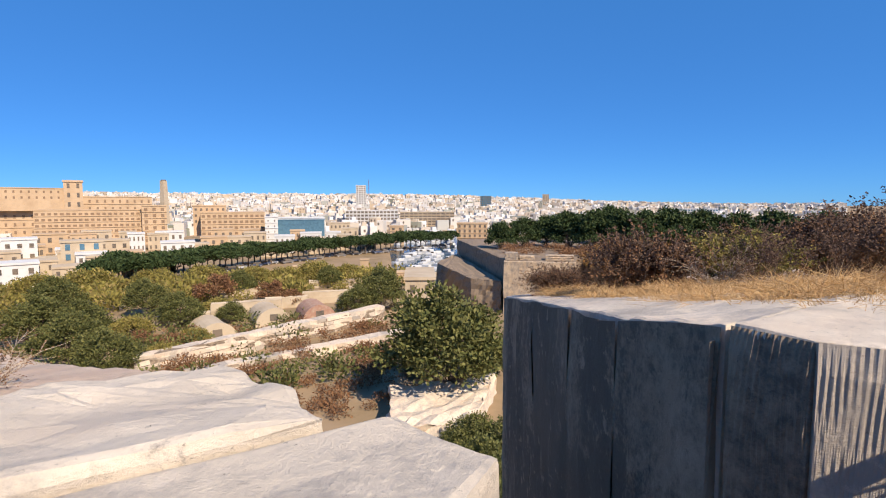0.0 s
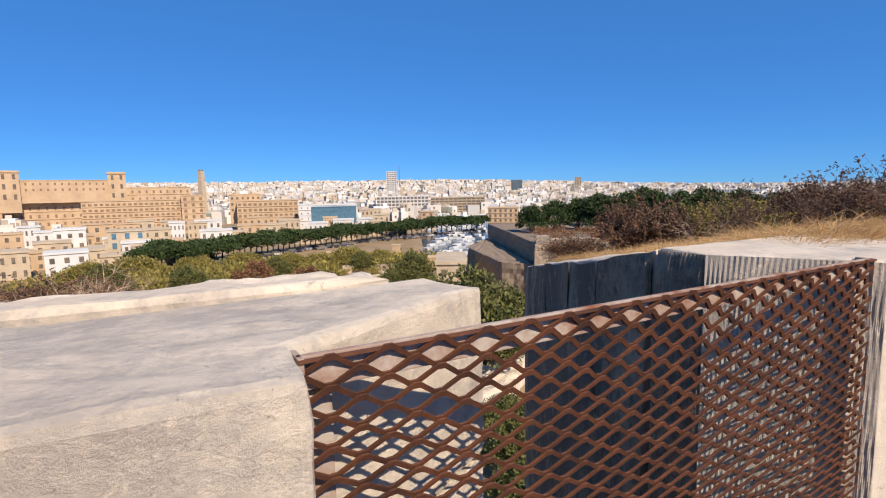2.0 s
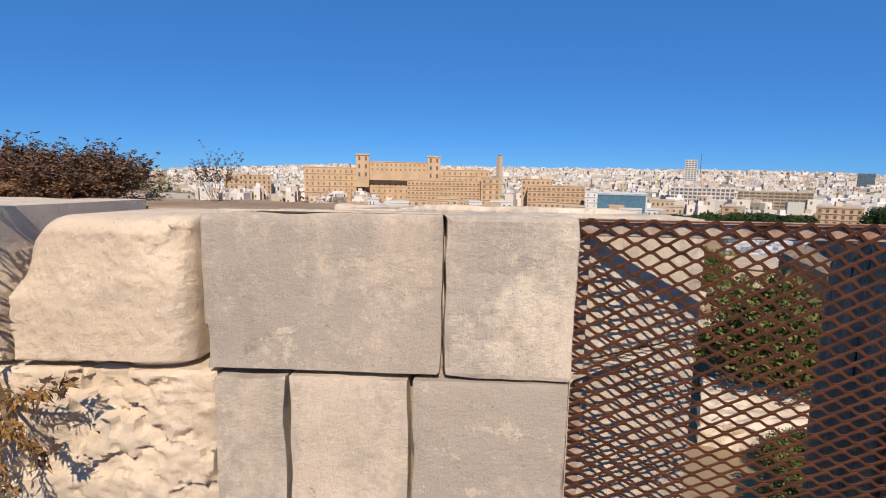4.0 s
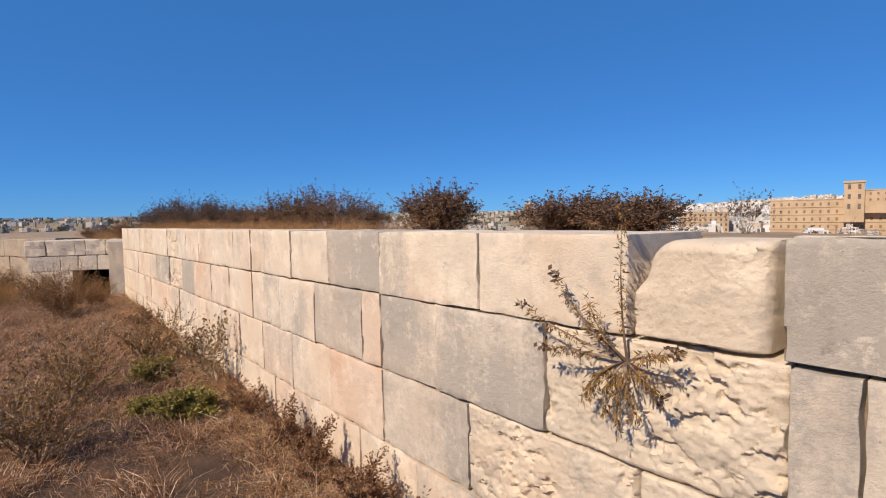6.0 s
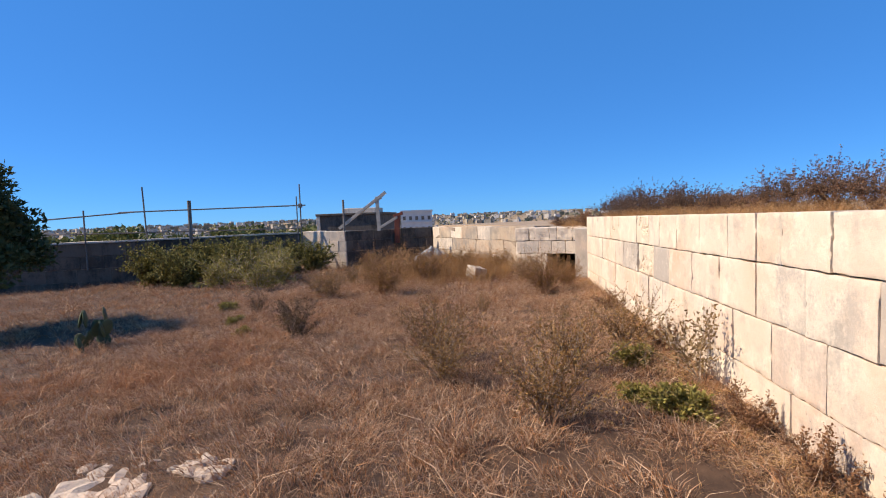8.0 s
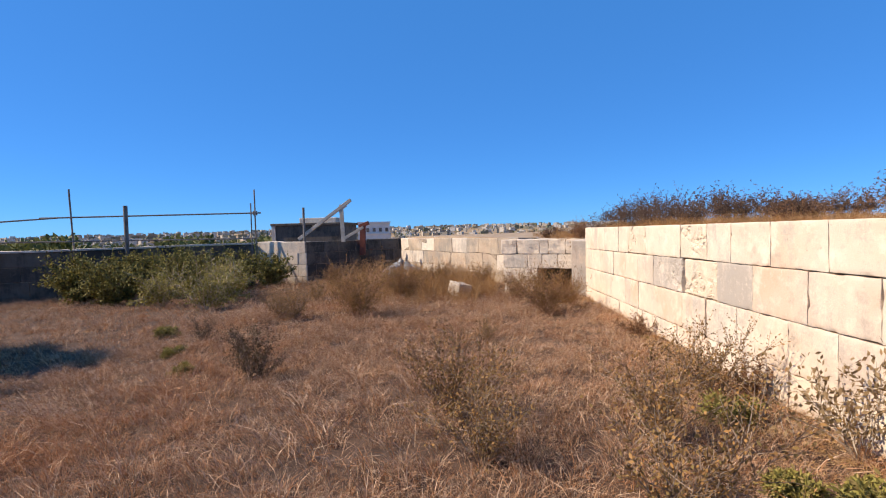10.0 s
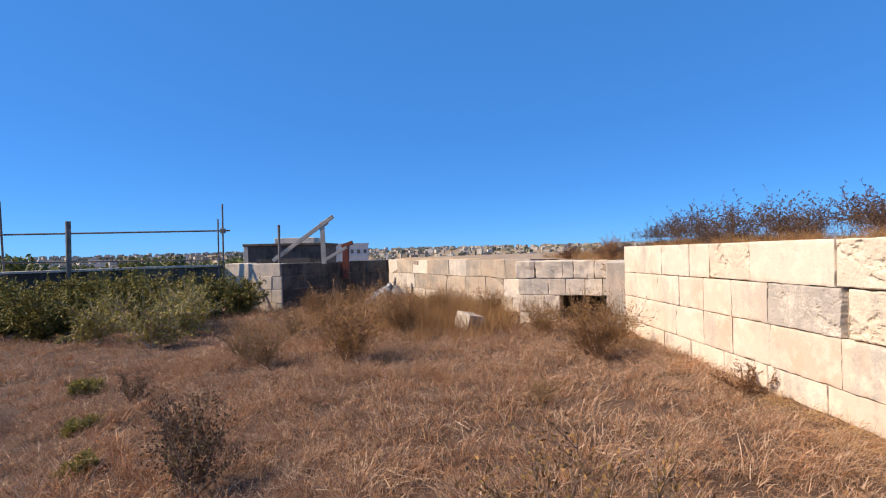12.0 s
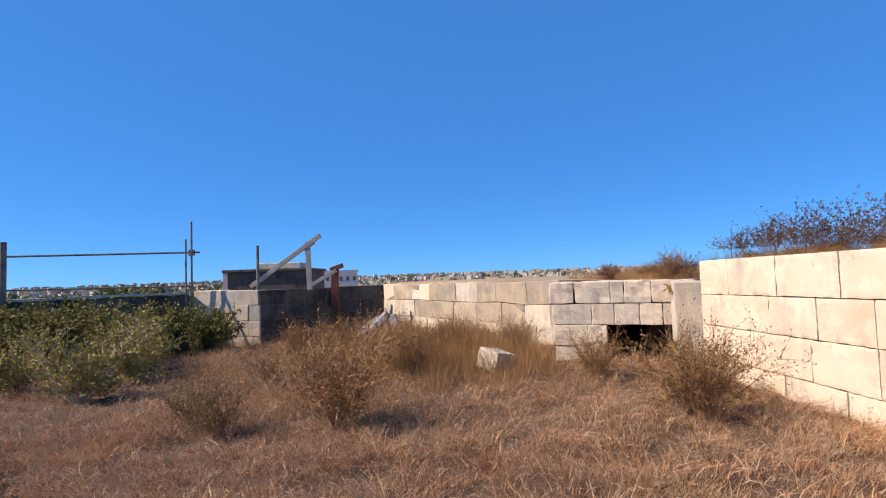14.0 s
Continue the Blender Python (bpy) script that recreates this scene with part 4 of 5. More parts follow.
def hedge():
    a = shrub("green_shrub", 51, 26, 1.25, 0.8, DARKTWIG, HEDGELEAF, 0.085, 0.05, 2, 4, 0.0, 0.009, None, 0.02, "dense green shrub in front of the low wall", "shrub", "green shrubs by the wall")
    b = shrub("green_shrub", 52, 15, 1.2, 0.75, PALETWIG, YELLOWGREEN, 0.07, 0.042, 1, 4, 0.0, 0.011, None, 0.02, "yellow-green leggy shrub in front of the low wall", "shrub", "green shrubs by the wall")
    spots = [(a, -19.6, -10.4, 1.0), (b, -18.0, -10.2, 1.0), (a, -19.2, -11.8, 1.1), (b, -17.0, -9.4, 0.9), (a, -18.6, -13.0, 1.1), (a, -17.6, -11.4, 1.0), (b, -16.0, -8.9, 0.95), (a, -19.9, -9.3, 0.85), (b, -14.3, -8.7, 0.85), (a, -17.4, -14.0, 1.1), (a, -16.4, -12.4, 0.9), (b, -15.4, -10.4, 0.9)]
    used = set()
    for i, (src, x, y, s) in enumerate(spots):
        m = place(src, x, y, ground_z(x, y) - 0.03, i * 53, s)
        if src not in used:
            used.add(src)
            src.matrix_basis = m
        else:
            k = src.scale
            copy_thing(src, m @ Matrix.Diagonal((1 / k[0], 1 / k[1], 1 / k[2], 1)))


hedge()


def tree(name, seed, height, crown, trunk, leafmat, clumps=60, leaves=70, leaf=0.2, flat=0.7, low=0.35, label="", group="", category="tree"):
    """Tapered trunk with limbs and a crown of leaf clumps with gaps."""
    g = np.random.default_rng(seed)
    ob = empty(name, 0, 0, 0, label, category, group)
    P0, P1, R0, R1 = [np.array([0, 0, -0.3])], [np.array([g.normal(0, 0.08), g.normal(0, 0.08), height * low])], [trunk], [trunk * 0.7]
    centres = []
    for i in range(clumps):
        v = unit(g.normal(0, 1, 3))
        v[2] = abs(v[2]) * 1.2 - 0.25
        r = g.uniform(0.45, 1.0) ** 0.6
        c = np.array([v[0] * crown * r, v[1] * crown * r, height * low + (height * (1 - low)) * (0.42 + 0.55 * v[2] * r * flat / 0.7)])
        centres.append(c)
        if i % 5 == 0:
            mid = P1[0] * 0.5 + c * 0.5 + np.array([0, 0, -0.1 * height * low])
            P0 += [P1[0], mid]
            P1 += [mid, c]
            R0 += [trunk * 0.45, trunk * 0.25]
            R1 += [trunk * 0.25, trunk * 0.08]
    raw_mesh("trunk", twig_quads(np.array(P0), np.array(P1), np.array(R0)[:, None], np.array(R1)[:, None]), 4, BARK, ob)
    centres = np.array(centres)
    k = np.repeat(np.arange(clumps), leaves)
    off = unit(g.normal(0, 1, (len(k), 3))) * (g.uniform(0, 1, (len(k), 1)) ** 0.5) * crown * 0.26 * np.array([1, 1, 0.7])
    raw_mesh("crown", leaf_quads(centres[k] + off, off * 3 / crown + np.array([0, 0, 0.2]), leaf, leaf * 0.55, g), 4, leafmat, ob)
    return ob


olive = tree("olive_tree", 61, 3.8, 1.55, 0.16, OLIVELEAF, 150, 170, 0.13, 0.9, 0.14, "dense dark green tree on the terrace, branches down to the ground")
olive.matrix_basis = pose(-8.9, -11.6, ground_z(-8.9, -11.6)) @ Matrix.Diagonal((0.84, 0.84, 0.82, 1))


def prickly_pear():
    ob = empty("prickly_pear", -7.75, -8.0, ground_z(-7.75, -8.0), "small dark prickly pear in the shade of the tree", "cactus")
    r = random.Random(4)
    for i in range(11):
        bm = bmesh.new()
        bmesh.ops.create_uvsphere(bm, u_segments=12, v_segments=8, radius=1)
        x, lv = r.uniform(-0.35, 0.35), i % 3
        m = pose(x, r.uniform(-0.2, 0.2), 0.12 + 0.17 * lv, r.uniform(-20, 20), r.uniform(-35, 35), r.uniform(0, 180)) @ Matrix.Diagonal((0.10, 0.022, 0.14, 1))
        bmesh.ops.transform(bm, matrix=m, verts=bm.verts)
        part("pad", bm, CACTUS, ob)


CACTUS = plain_material("cactus_skin", (0.07, 0.09, 0.04), (0.05, 0.06, 0.03), 8, 0.6, 0, 0.002, 80)
prickly_pear()

# ---------- scaffold rail, timber, post, tarpaulin ----------
STEEL = plain_material("weathered_scaffold_tube", (0.20, 0.18, 0.16), (0.12, 0.09, 0.07), 3, 0.6, 0.3, 0.001, 90)
TIMBER = plain_material("sun_bleached_timber", (0.50, 0.45, 0.37), (0.36, 0.31, 0.25), 3, 0.9, 0, 0.004, 60)
RED = plain_material("rust_red_post", (0.24, 0.075, 0.045), (0.15, 0.05, 0.035), 5, 0.8, 0.1, 0.004, 50)

rail = empty("scaffold_rail", -19.4, -14.0, 0.9, "scaffold tube railing along the low wall", "railing")
A, B, C = (1.5, -3.2), (0.0, 0.0), (-1.68, 3.78)


def tube(name, a, b, r=0.024, mat=STEEL, owner=rail):
    return part(name, rod_bm(bmesh.new(), a, b, r), mat, owner)


tube("post", (*C, -0.9), (C[0], C[1], 2.15), 0.028)
tube("post", (C[0] + 0.12, C[1] - 0.1, -0.9), (C[0] + 0.12, C[1] - 0.1, 1.65), 0.024)
tube("post", (*B, -0.9), (0, 0, 1.58), 0.07)
tube("post", (0.3, -1.6, -0.9), (0.45, -1.6, 2.15), 0.028)
tube("post", (*A, -0.9), (A[0], A[1], 1.3), 0.028)
tube("post", (2.6, -6.0, -0.9), (2.6, -6.0, 1.3), 0.028)
tube("handrail", (0.75, -2.4, 1.20), (C[0] - 0.08, C[1] + 0.2, 1.29), 0.026)
tube("handrail", (0.6, -1.9, 1.2), (3.0, -7.0, 0.8), 0.026)
tube("lower_rail", (2.0, -4.6, 0.45), (C[0], C[1], 0.35), 0.022)
bm = bmesh.new()
box_bm(bm, (C[0] - 0.06, C[1] - 0.06, 1.20), (C[0] + 0.07, C[1] + 0.07, 1.36), 0.01)
part("coupler", bm, STEEL, rail)

gib = empty("timber_hoist", -21.8, -7.6, 1.07, "bleached timber beam propped on a post above the pier", "hoist")


def beam(owner, a, b, w, h, mat, name):
    a, b = Vector(a), Vector(b)
    L = (b - a).length
    bm = boxed((-w / 2, -h / 2, 0), (w / 2, h / 2, L), 0.008)
    bmesh.ops.transform(bm, matrix=Matrix.Translation(a) @ (b - a).to_track_quat("Z", "X").to_matrix().to_4x4(), verts=bm.verts)
    return part(name, bm, mat, owner)


beam(gib, (0, -1.25, 0.1), (0, 0.80, 1.55), 0.12, 0.12, TIMBER, "beam")
beam(gib, (0, 0.47, -0.04), (0, 0.42, 1.38), 0.14, 0.10, TIMBER, "prop")
beam(gib, (0, 0.30, 1.15), (0, 0.62, 1.35), 0.10, 0.10, TIMBER, "bracket")
beam(gib, (0.02, 0.5, 0.08), (0.02, 1.25, 0.5), 0.10, 0.10, TIMBER, "stay")
part("pole", rod_bm(bmesh.new(), (0.05, -1.02, -0.05), (0.05, -1.02, 1.3), 0.045), STEEL, gib)
post = empty("rust_post", -23.02, -6.66, 0.45, "rust-red steel post fixed to the shaded pier", "post")
beam(post, (0, 0, 0), (0.0, 0.05, 1.26), 0.22, 0.16, RED, "shaft")
beam(post, (0.03, -0.10, 1.16), (0.05, 0.30, 1.30), 0.14, 0.12, RED, "head")


def tarpaulin():
    ob = empty("tarpaulin", -21.5, -4.9, ground_z(-21.5, -4.9), "crumpled grey and white plastic sheet", "tarpaulin")
    vs, fs, n = [], [], 26
    for j in range(n):
        for i in range(n):
            u, v = i / (n - 1) - 0.5, j / (n - 1) - 0.5
            h = 0.72 * math.exp(-(u * u * 5 + v * v * 7)) * (0.75 + 0.5 * noise.noise(Vector((u * 5, v * 5, 2)))) + 0.10 * noise.noise(Vector((u * 13, v * 13, 5)))
            vs.append((v * 1.1 + 0.2 * noise.noise(Vector((u * 6, v * 6, 8))), u * 1.5 + 0.2 * noise.noise(Vector((u * 6, v * 6, 18))), max(h, 0.02)))
    for j in range(n - 1):
        for i in range(n - 1):
            fs.append((j * n + i, j * n + i + 1, (j + 1) * n + i + 1, (j + 1) * n + i))
    mesh_object("sheet", vs, fs, plain_material("plastic_sheet", (0.34, 0.35, 0.36), (0.07, 0.075, 0.08), 2.2, 0.4, 0, 0.004, 20), ob)


tarpaulin()
loose = prism("fallen_block", [(-0.24, -0.26), (0.22, -0.26), (0.24, 0.24), (-0.22, 0.26)], -0.2, 0.2, GREY, None, "", 0.012, 6, 12)
loose.matrix_basis = pose(-14.35, -2.62, 0.02, -10, 9, 38) @ Matrix.Diagonal((0.86, 0.72, 0.72, 1))
tagged(loose, "fallen pale limestone block tilted in the grass", "stone block")
for i, (x, y, s) in enumerate(((-3.72, -4.25, 1.1), (-4.0, -3.75, 0.5), (-3.45, -4.7, 0.5))):
    rock = prism("rock_slab", [(-0.42 * s, -0.2 * s), (0.1 * s, -0.3 * s), (0.45 * s, -0.1 * s), (0.3 * s, 0.22 * s), (-0.25 * s, 0.26 * s)], -0.15, 0.004, ROCKTOP, None, "", 0.045, 9, 20 + i)
    rock.matrix_basis = pose(x, y, ground_z(x, y) + 0.012, 1, -1, 30 + 50 * i)
    tagged(rock, "flat pale bedrock showing through the dry grass", "rock", "bedrock in the grass")

# the dark casemate block behind the wall
block = empty("stone_hut", -36, -12.3, -1.0, "dark flat-roofed stone hut behind the wall", "hut")
part("wall", boxed((-2.2, -2.15, -13), (2.2, 2.15, 2.85), 0.04), DARKSTONE, block)
part("parapet", boxed((-2.3, -2.25, 2.85), (2.3, 2.25, 3.0), 0.03), DARKSTONE, block)
part("pilaster", boxed((2.2, -2.2, -3), (2.26, -1.95, 2.85), 0.01), MIXED, block)
part("roof_box", boxed((-1.5, -1.0, 3.0), (0.5, 1.4, 3.35), 0.03), MIXED, block)

# ---------- land, sea and city ----------
def polar(bearing, r, z=0.0):
    """A place by its bearing (degrees clockwise from +y), distance and height."""
    return Vector((r * math.sin(radians(bearing)), r * math.cos(radians(bearing)), z))


def smooth(a, b, x):
    t = min(max((x - a) / (b - a), 0), 1)
    return t * t * (3 - 2 * t)


def land_z(bearing, r):
    b = (bearing + 180) % 360 - 180
    z = -13.2 - 4.2 * smooth(95, 135, r)
    if -35 < b < 80:
        rise = 46 - 36 * smooth(22, 62, b) - 28 * (1 - smooth(-35, -12, b))
        z += rise * smooth(330, 1900, r)
        if 24 < b < 33:
            z -= 4 * smooth(24, 25.5, b) * (1 - smooth(31.5, 33, b)) * smooth(120, 130, r) * (1 - smooth(330, 380, r))
    elif b <= -35:
        z += (13 + 12 * smooth(-150, -90, b)) * smooth(300, 2600, r)
    else:
        z += 14 * smooth(300, 2500, r)
    return z + 0.8 * noise.noise(Vector((b * 0.2, r * 0.02, 0))) * smooth(10, 60, r)


RADII = [0, 10, 20, 30, 40, 50, 60, 70, 80, 95, 110, 125, 140, 170, 210, 260, 320, 380, 450, 560, 700, 900, 1150, 1500, 1900, 2300, 3000, 3900, 4850]
vs, fs, NB = [], [], 240
for r in RADII:
    for k in range(NB):
        b = k * 360 / NB
        p = polar(b, r, land_z(b, r))
        vs.append(p)
for j in range(len(RADII) - 1):
    for k in range(NB):
        k2 = (k + 1) % NB
        fs.append((j * NB + k, j * NB + k2, (j + 1) * NB + k2, (j + 1) * NB + k))
tagged(mesh_object("ground", vs, fs, LAND, smooth=True), "dry scrub land and town ground to the horizon", "ground", kind="structure")
harbour = [polar(23.5, 122), polar(34, 122), polar(34, 390), polar(23.5, 390)]
mesh_object("water", [(v.x, v.y, -18.2) for v in harbour], [(3, 2, 1, 0)], WATER)["kind"] = "structure"


def facing(bearing):
    return -bearing


def building(name, bearing, r, width, z0, z1, depth, mat, floors, bays, win=(0.5, 0.5), glass=None, label="", group="", z_sill=0.25, category="building", skew=0.0, base=None):
    """A block with storeys of windows on the side that looks at the terrace, a parapet and roof hut."""
    ob = empty(name, *polar(bearing, r, z0), label, category, group, rz=facing(bearing) + skew)
    h = z1 - z0
    part("wall", boxed((-width / 2, 0, -6), (width / 2, depth, h)), mat, ob)
    part("roof", boxed((-width / 2 - 0.2, -0.25, h), (width / 2 + 0.2, depth + 0.2, h + 0.5)), mat, ob)
    fh, bw = h / floors, width / bays
    if floors >= 4:
        for f in range(1, floors):
            part("ledge", boxed((-width / 2 - 0.05, -0.3, f * fh + fh * 0.02), (width / 2 + 0.05, 0.1, f * fh + fh * 0.14)), mat, ob)
    me = bpy.data.meshes.new("window")
    bm = boxed((-bw * win[0] / 2, -0.12, 0), (bw * win[0] / 2, 0.2, fh * win[1]))
    bm.to_mesh(me)
    bm.free()
    me.materials.append(glass or GLASSY)
    for f in range(floors):
        for k in range(bays):
            w = new("window", me)
            w.parent = ob
            w.location = (-width / 2 + (k + 0.5) * bw, 0, f * fh + fh * z_sill)
    return ob


# the old hospital on the hill
def town():
    HOSP = "large golden limestone hospital with rows of windows"
    building("hospital", -3.4, 300, 52, -17, -0.5, 22, GOLDSTONE, 6, 22, (0.6, 0.36), SHUTTER, HOSP)
    building("hospital_wing", 0.9, 297, 11, -17, 1.5, 20, GOLDSTONE, 6, 3, (0.4, 0.5), SHUTTER, "golden limestone stair tower of the hospital")
    building("old_hospital", -9.3, 372, 132, -15, 7.0, 25, GOLDSTONE, 5, 34, (0.28, 0.4), SHUTTER, "long golden limestone hospital on the hill")
    for b, zt in ((-13.2, 18.5), (-5.4, 18.0)):
        t = building("tower", b, 366, 9.0, 0, zt - 2, 9, GOLDSTONE, 3, 2, (0.3, 0.5), None, "square golden stone tower of the hospital", "hospital towers", category="tower")
        part("cornice", boxed((-5.0, -0.5, zt - 2.6), (5.0, 9.5, zt - 1.8)), GOLDSTONE, t)
    building("hospital_block", -9.3, 368, 46, 5, 11.5, 18, GOLDSTONE, 2, 14, (0.28, 0.4), SHUTTER, "raised middle block of the old hospital")
    ch = empty("chimney", *polar(1.8, 420, -5), "tall square pale stone chimney", "chimney", rz=-1.8)
    bm = bmesh.new()
    rod_bm(bm, (0, 0, -6), (0, 0, 24.6), 3.1, 2.3, 4)
    part("shaft", bm, PALE, ch)
    part("cap", boxed((-1.5, -1.5, 24.6), (1.5, 1.5, 25.3)), GLASSY, ch)
    building("arcaded_block", 8.0, 290, 31, -17, -2.0, 18, GOLDSTONE, 5, 12, (0.6, 0.42), SHUTTER, "golden stone block with arches on the ground floor")
    building("annex", 5.8, 300, 16, -8, 1.5, 12, GOLDSTONE, 3, 6, (0.4, 0.4), None, "stepped golden stone annex")
    building("hotel", 14.6, 282, 26, -18, -5.0, 16, WHITE, 4, 12, (0.5, 0.45), GLASSY, "white hotel with a dark glazed top floor")
    building("glazed_pavilion", 14.6, 279, 25, -8.8, -6.0, 2.5, BLUEGLASS, 1, 14, (0.9, 0.7), BLUEGLASS, "blue glazed upper floor of the hotel")
    building("white_tower", 11.7, 272, 6.2, -18, -4.2, 12, WHITE, 5, 2, (0.15, 0.3), None, "blank white stair tower of the hotel")
    building("pink_house", 18.8, 284, 11, -18, -8, 14, PALE, 3, 5, (0.4, 0.45), None, "pale pink apartment house")
    building("office_block", 22.3, 420, 42, -16, -2.5, 18, WHITE, 5, 14, (0.75, 0.6), GLASSY, "long office block with dark glazing")
    building("terraced_block", 28.4, 420, 44, -17, -4.0, 22, PALE, 6, 12, (0.85, 0.55), GLASSY, "stepped apartment block with dark balconies")
    building("golden_house", 25.0, 260, 7, -18, -9.0, 9, GOLDSTONE, 4, 2, (0.4, 0.5), None, "narrow golden house by the harbour")
    building("golden_terrace", 33.4, 255, 15, -17, -7.5, 12, GOLDSTONE, 4, 6, (0.4, 0.55), None, "golden stone terrace houses by the harbour")
    building("tower_block", 21.15, 900, 17, -20, 36, 16, WHITE, 17, 4, (0.7, 0.5), None, "slim concrete tower block under construction", category="tower")
    mast = empty("crane", *polar(22.0, 900, 0), "thin red tower crane beside the tower block", "crane")
    part("mast", rod_bm(bmesh.new(), (0, 0, -15), (0, 0, 46), 0.5, 0.4, 4), RED, mast)
    building("glass_tower", 34.9, 900, 19, -15, 17.5, 16, BLUEGLASS, 10, 5, (0.7, 0.5), GLASSY, "grey glass office tower", category="tower")
    building("tower_block", 41.4, 1250, 15, 0, 27, 14, PALE, 10, 4, (0.6, 0.5), None, "pale tower block on the ridge", category="tower")
    building("tower_block", 45.4, 1300, 9, 0, 15, 9, GLASSY, 6, 3, (0.6, 0.5), None, "small dark tower block on the ridge", category="tower")
    building("long_hall", 55.8, 700, 60, -14, -3, 20, WHITE, 3, 20, (0.6, 0.5), BLUEGLASS, "long pale hall with blue glazing")
    building("white_house", -9.4, 190, 8, -17, -8.0, 9, WHITE, 3, 3, (0.4, 0.4), None, "plain white house by the avenue")
    building("villa", -5.0, 178, 10, -17, -8.6, 9, PALE, 3, 3, (0.35, 0.6), BLUEGLASS, "pale house with tall green-framed windows")
    r = random.Random(3)
    for i in range(30):
        b = -14 + 36 * (i + r.random() * 0.8) / 30
        d = 200 + 60 * r.random()
        z1 = -17 + (d - 170) * 0.045 + r.uniform(2.5, 5.0)
        mat = r.choice([PALE, WHITE, PALE, GOLDSTONE])
        building("house", b, d, r.uniform(6, 11), -17.5, z1, 9, mat, 2, r.choice([3, 4]), (0.35, 0.45), None, "small flat-roofed limestone house behind the avenue", "houses behind the avenue", category="house")
    for i in range(18):
        b = -15 + 17 * (i + r.random() * 0.6) / 18
        building("house", b, 152 + 34 * r.random(), r.uniform(6, 9), -17.6, r.uniform(-13.8, -11.0), 8, r.choice([PALE, WHITE, GOLDSTONE, PALE]), 2, 3, (0.35, 0.45), None, "small flat-roofed house beside the avenue", "houses beside the avenue", category="house")
    # west side
    building("apartment_house", -101.0, 150, 8.9, -12, 3.4, 9, WHITE, 5, 5, (0.45, 0.35), None, "white flat-roofed apartment house")
    c = building("church_tower", -42.3, 500, 9.5, -12, 11, 9.5, GOLDSTONE, 4, 1, (0.25, 0.45), None, "golden church tower with a small white dome", category="tower")
    bm = bmesh.new()
    bmesh.ops.create_uvsphere(bm, u_segments=14, v_segments=8, radius=2.6, matrix=Matrix.Translation((0, 4.7, 23.6)))
    rod_bm(bm, (0, 4.7, 25.5), (0, 4.7, 28.5), 0.35)
    part("dome", bm, WHITE, c)
    building("golden_block", -38, 520, 30, -12, 1.0, 14, GOLDSTONE, 4, 10, (0.4, 0.5), None, "golden stone block beside the church tower")
    building("golden_block", -25, 430, 34, -14, 0.5, 14, GOLDSTONE, 4, 10, (0.4, 0.5), None, "golden stone houses below the hospital")


town()


def far_houses(n, b0, b1, r0, r1, seed, power=1.6, tall=1.0):
    """Flat-roofed houses too far and too many to count, with window recesses, in one mesh."""
    g = np.random.default_rng(seed)
    quads, panes = [], []
    for _ in range(n):
        b = g.uniform(b0, b1)
        r = r0 + (r1 - r0) * g.uniform(0, 1) ** power
        c = polar(b, r, land_z(b, r))
        w, d, h = g.uniform(5, 13) * (0.7 + r / 2500), g.uniform(6, 12), g.uniform(5, 11) * tall * (0.7 + r / 2600)
        turn = radians(-b) + g.uniform(-0.5, 0.5)
        cs, sn = math.cos(turn), math.sin(turn)

        def at(x, y, z):
            return (c.x + x * cs - y * sn, c.y + x * sn + y * cs, c.z + z)

        def cuboid(x0, x1, y0, y1, za, zb):
            p = [at(x, y, z) for z in (za, zb) for x, y in ((x0, y0), (x1, y0), (x1, y1), (x0, y1))]
            for f in ((0, 1, 5, 4), (1, 2, 6, 5), (2, 3, 7, 6), (3, 0, 4, 7), (4, 5, 6, 7)):
                quads.append([p[i] for i in f])

        cuboid(-w / 2, w / 2, 0, d, -4, h)
        rows, cols = max(1, int(h / 3.4)), max(2, int(w / 3.2))
        for i in range(rows):
            for j in range(cols):
                if g.random() < 0.4:
                    x, z = -w / 2 + (j + 0.5) * w / cols, (i + 0.3) * h / rows
                    panes.append([at(x - 0.6, -0.1, z), at(x + 0.6, -0.1, z), at(x + 0.6, -0.1, z + 1.7), at(x - 0.6, -0.1, z + 1.7)])
        if g.random() < 0.5:
            x = g.uniform(-w / 3, w / 3)
            cuboid(x - 1.4, x + 1.4, 2, 5, h, h + 2.4)
    return quads, panes


def join_quads(name, quads, mat, label, category):
    vs = np.array(quads).reshape(-1, 3)
    keys, idx = np.unique(np.round(vs, 3), axis=0, return_inverse=True)
    me = bpy.data.meshes.new(name)
    me.from_pydata(keys.tolist(), [], idx.reshape(-1, 4).tolist())
    me.materials.append(mat)
    return tagged(new(name, me), label, category, kind="stuff")


for n, b0, b1, r1, seed, power, tall, mat, label in ((5200, -32, 68, 2150, 1, 1.0, 1.0, FARCITY, "white and cream houses of the far town on the hill"),
                                                     (2600, -140, -30, 2700, 2, 1.2, 0.8, FARSUBURB, "tan and cream houses of the far suburbs")):
    quads, panes = far_houses(n, b0, b1, 330 if seed == 1 else 260, r1, seed, power, tall)
    join_quads("far_town", quads, mat, label, "houses")
    join_quads("far_windows", panes, GLASSY, "dark window openings of the far houses", "windows")


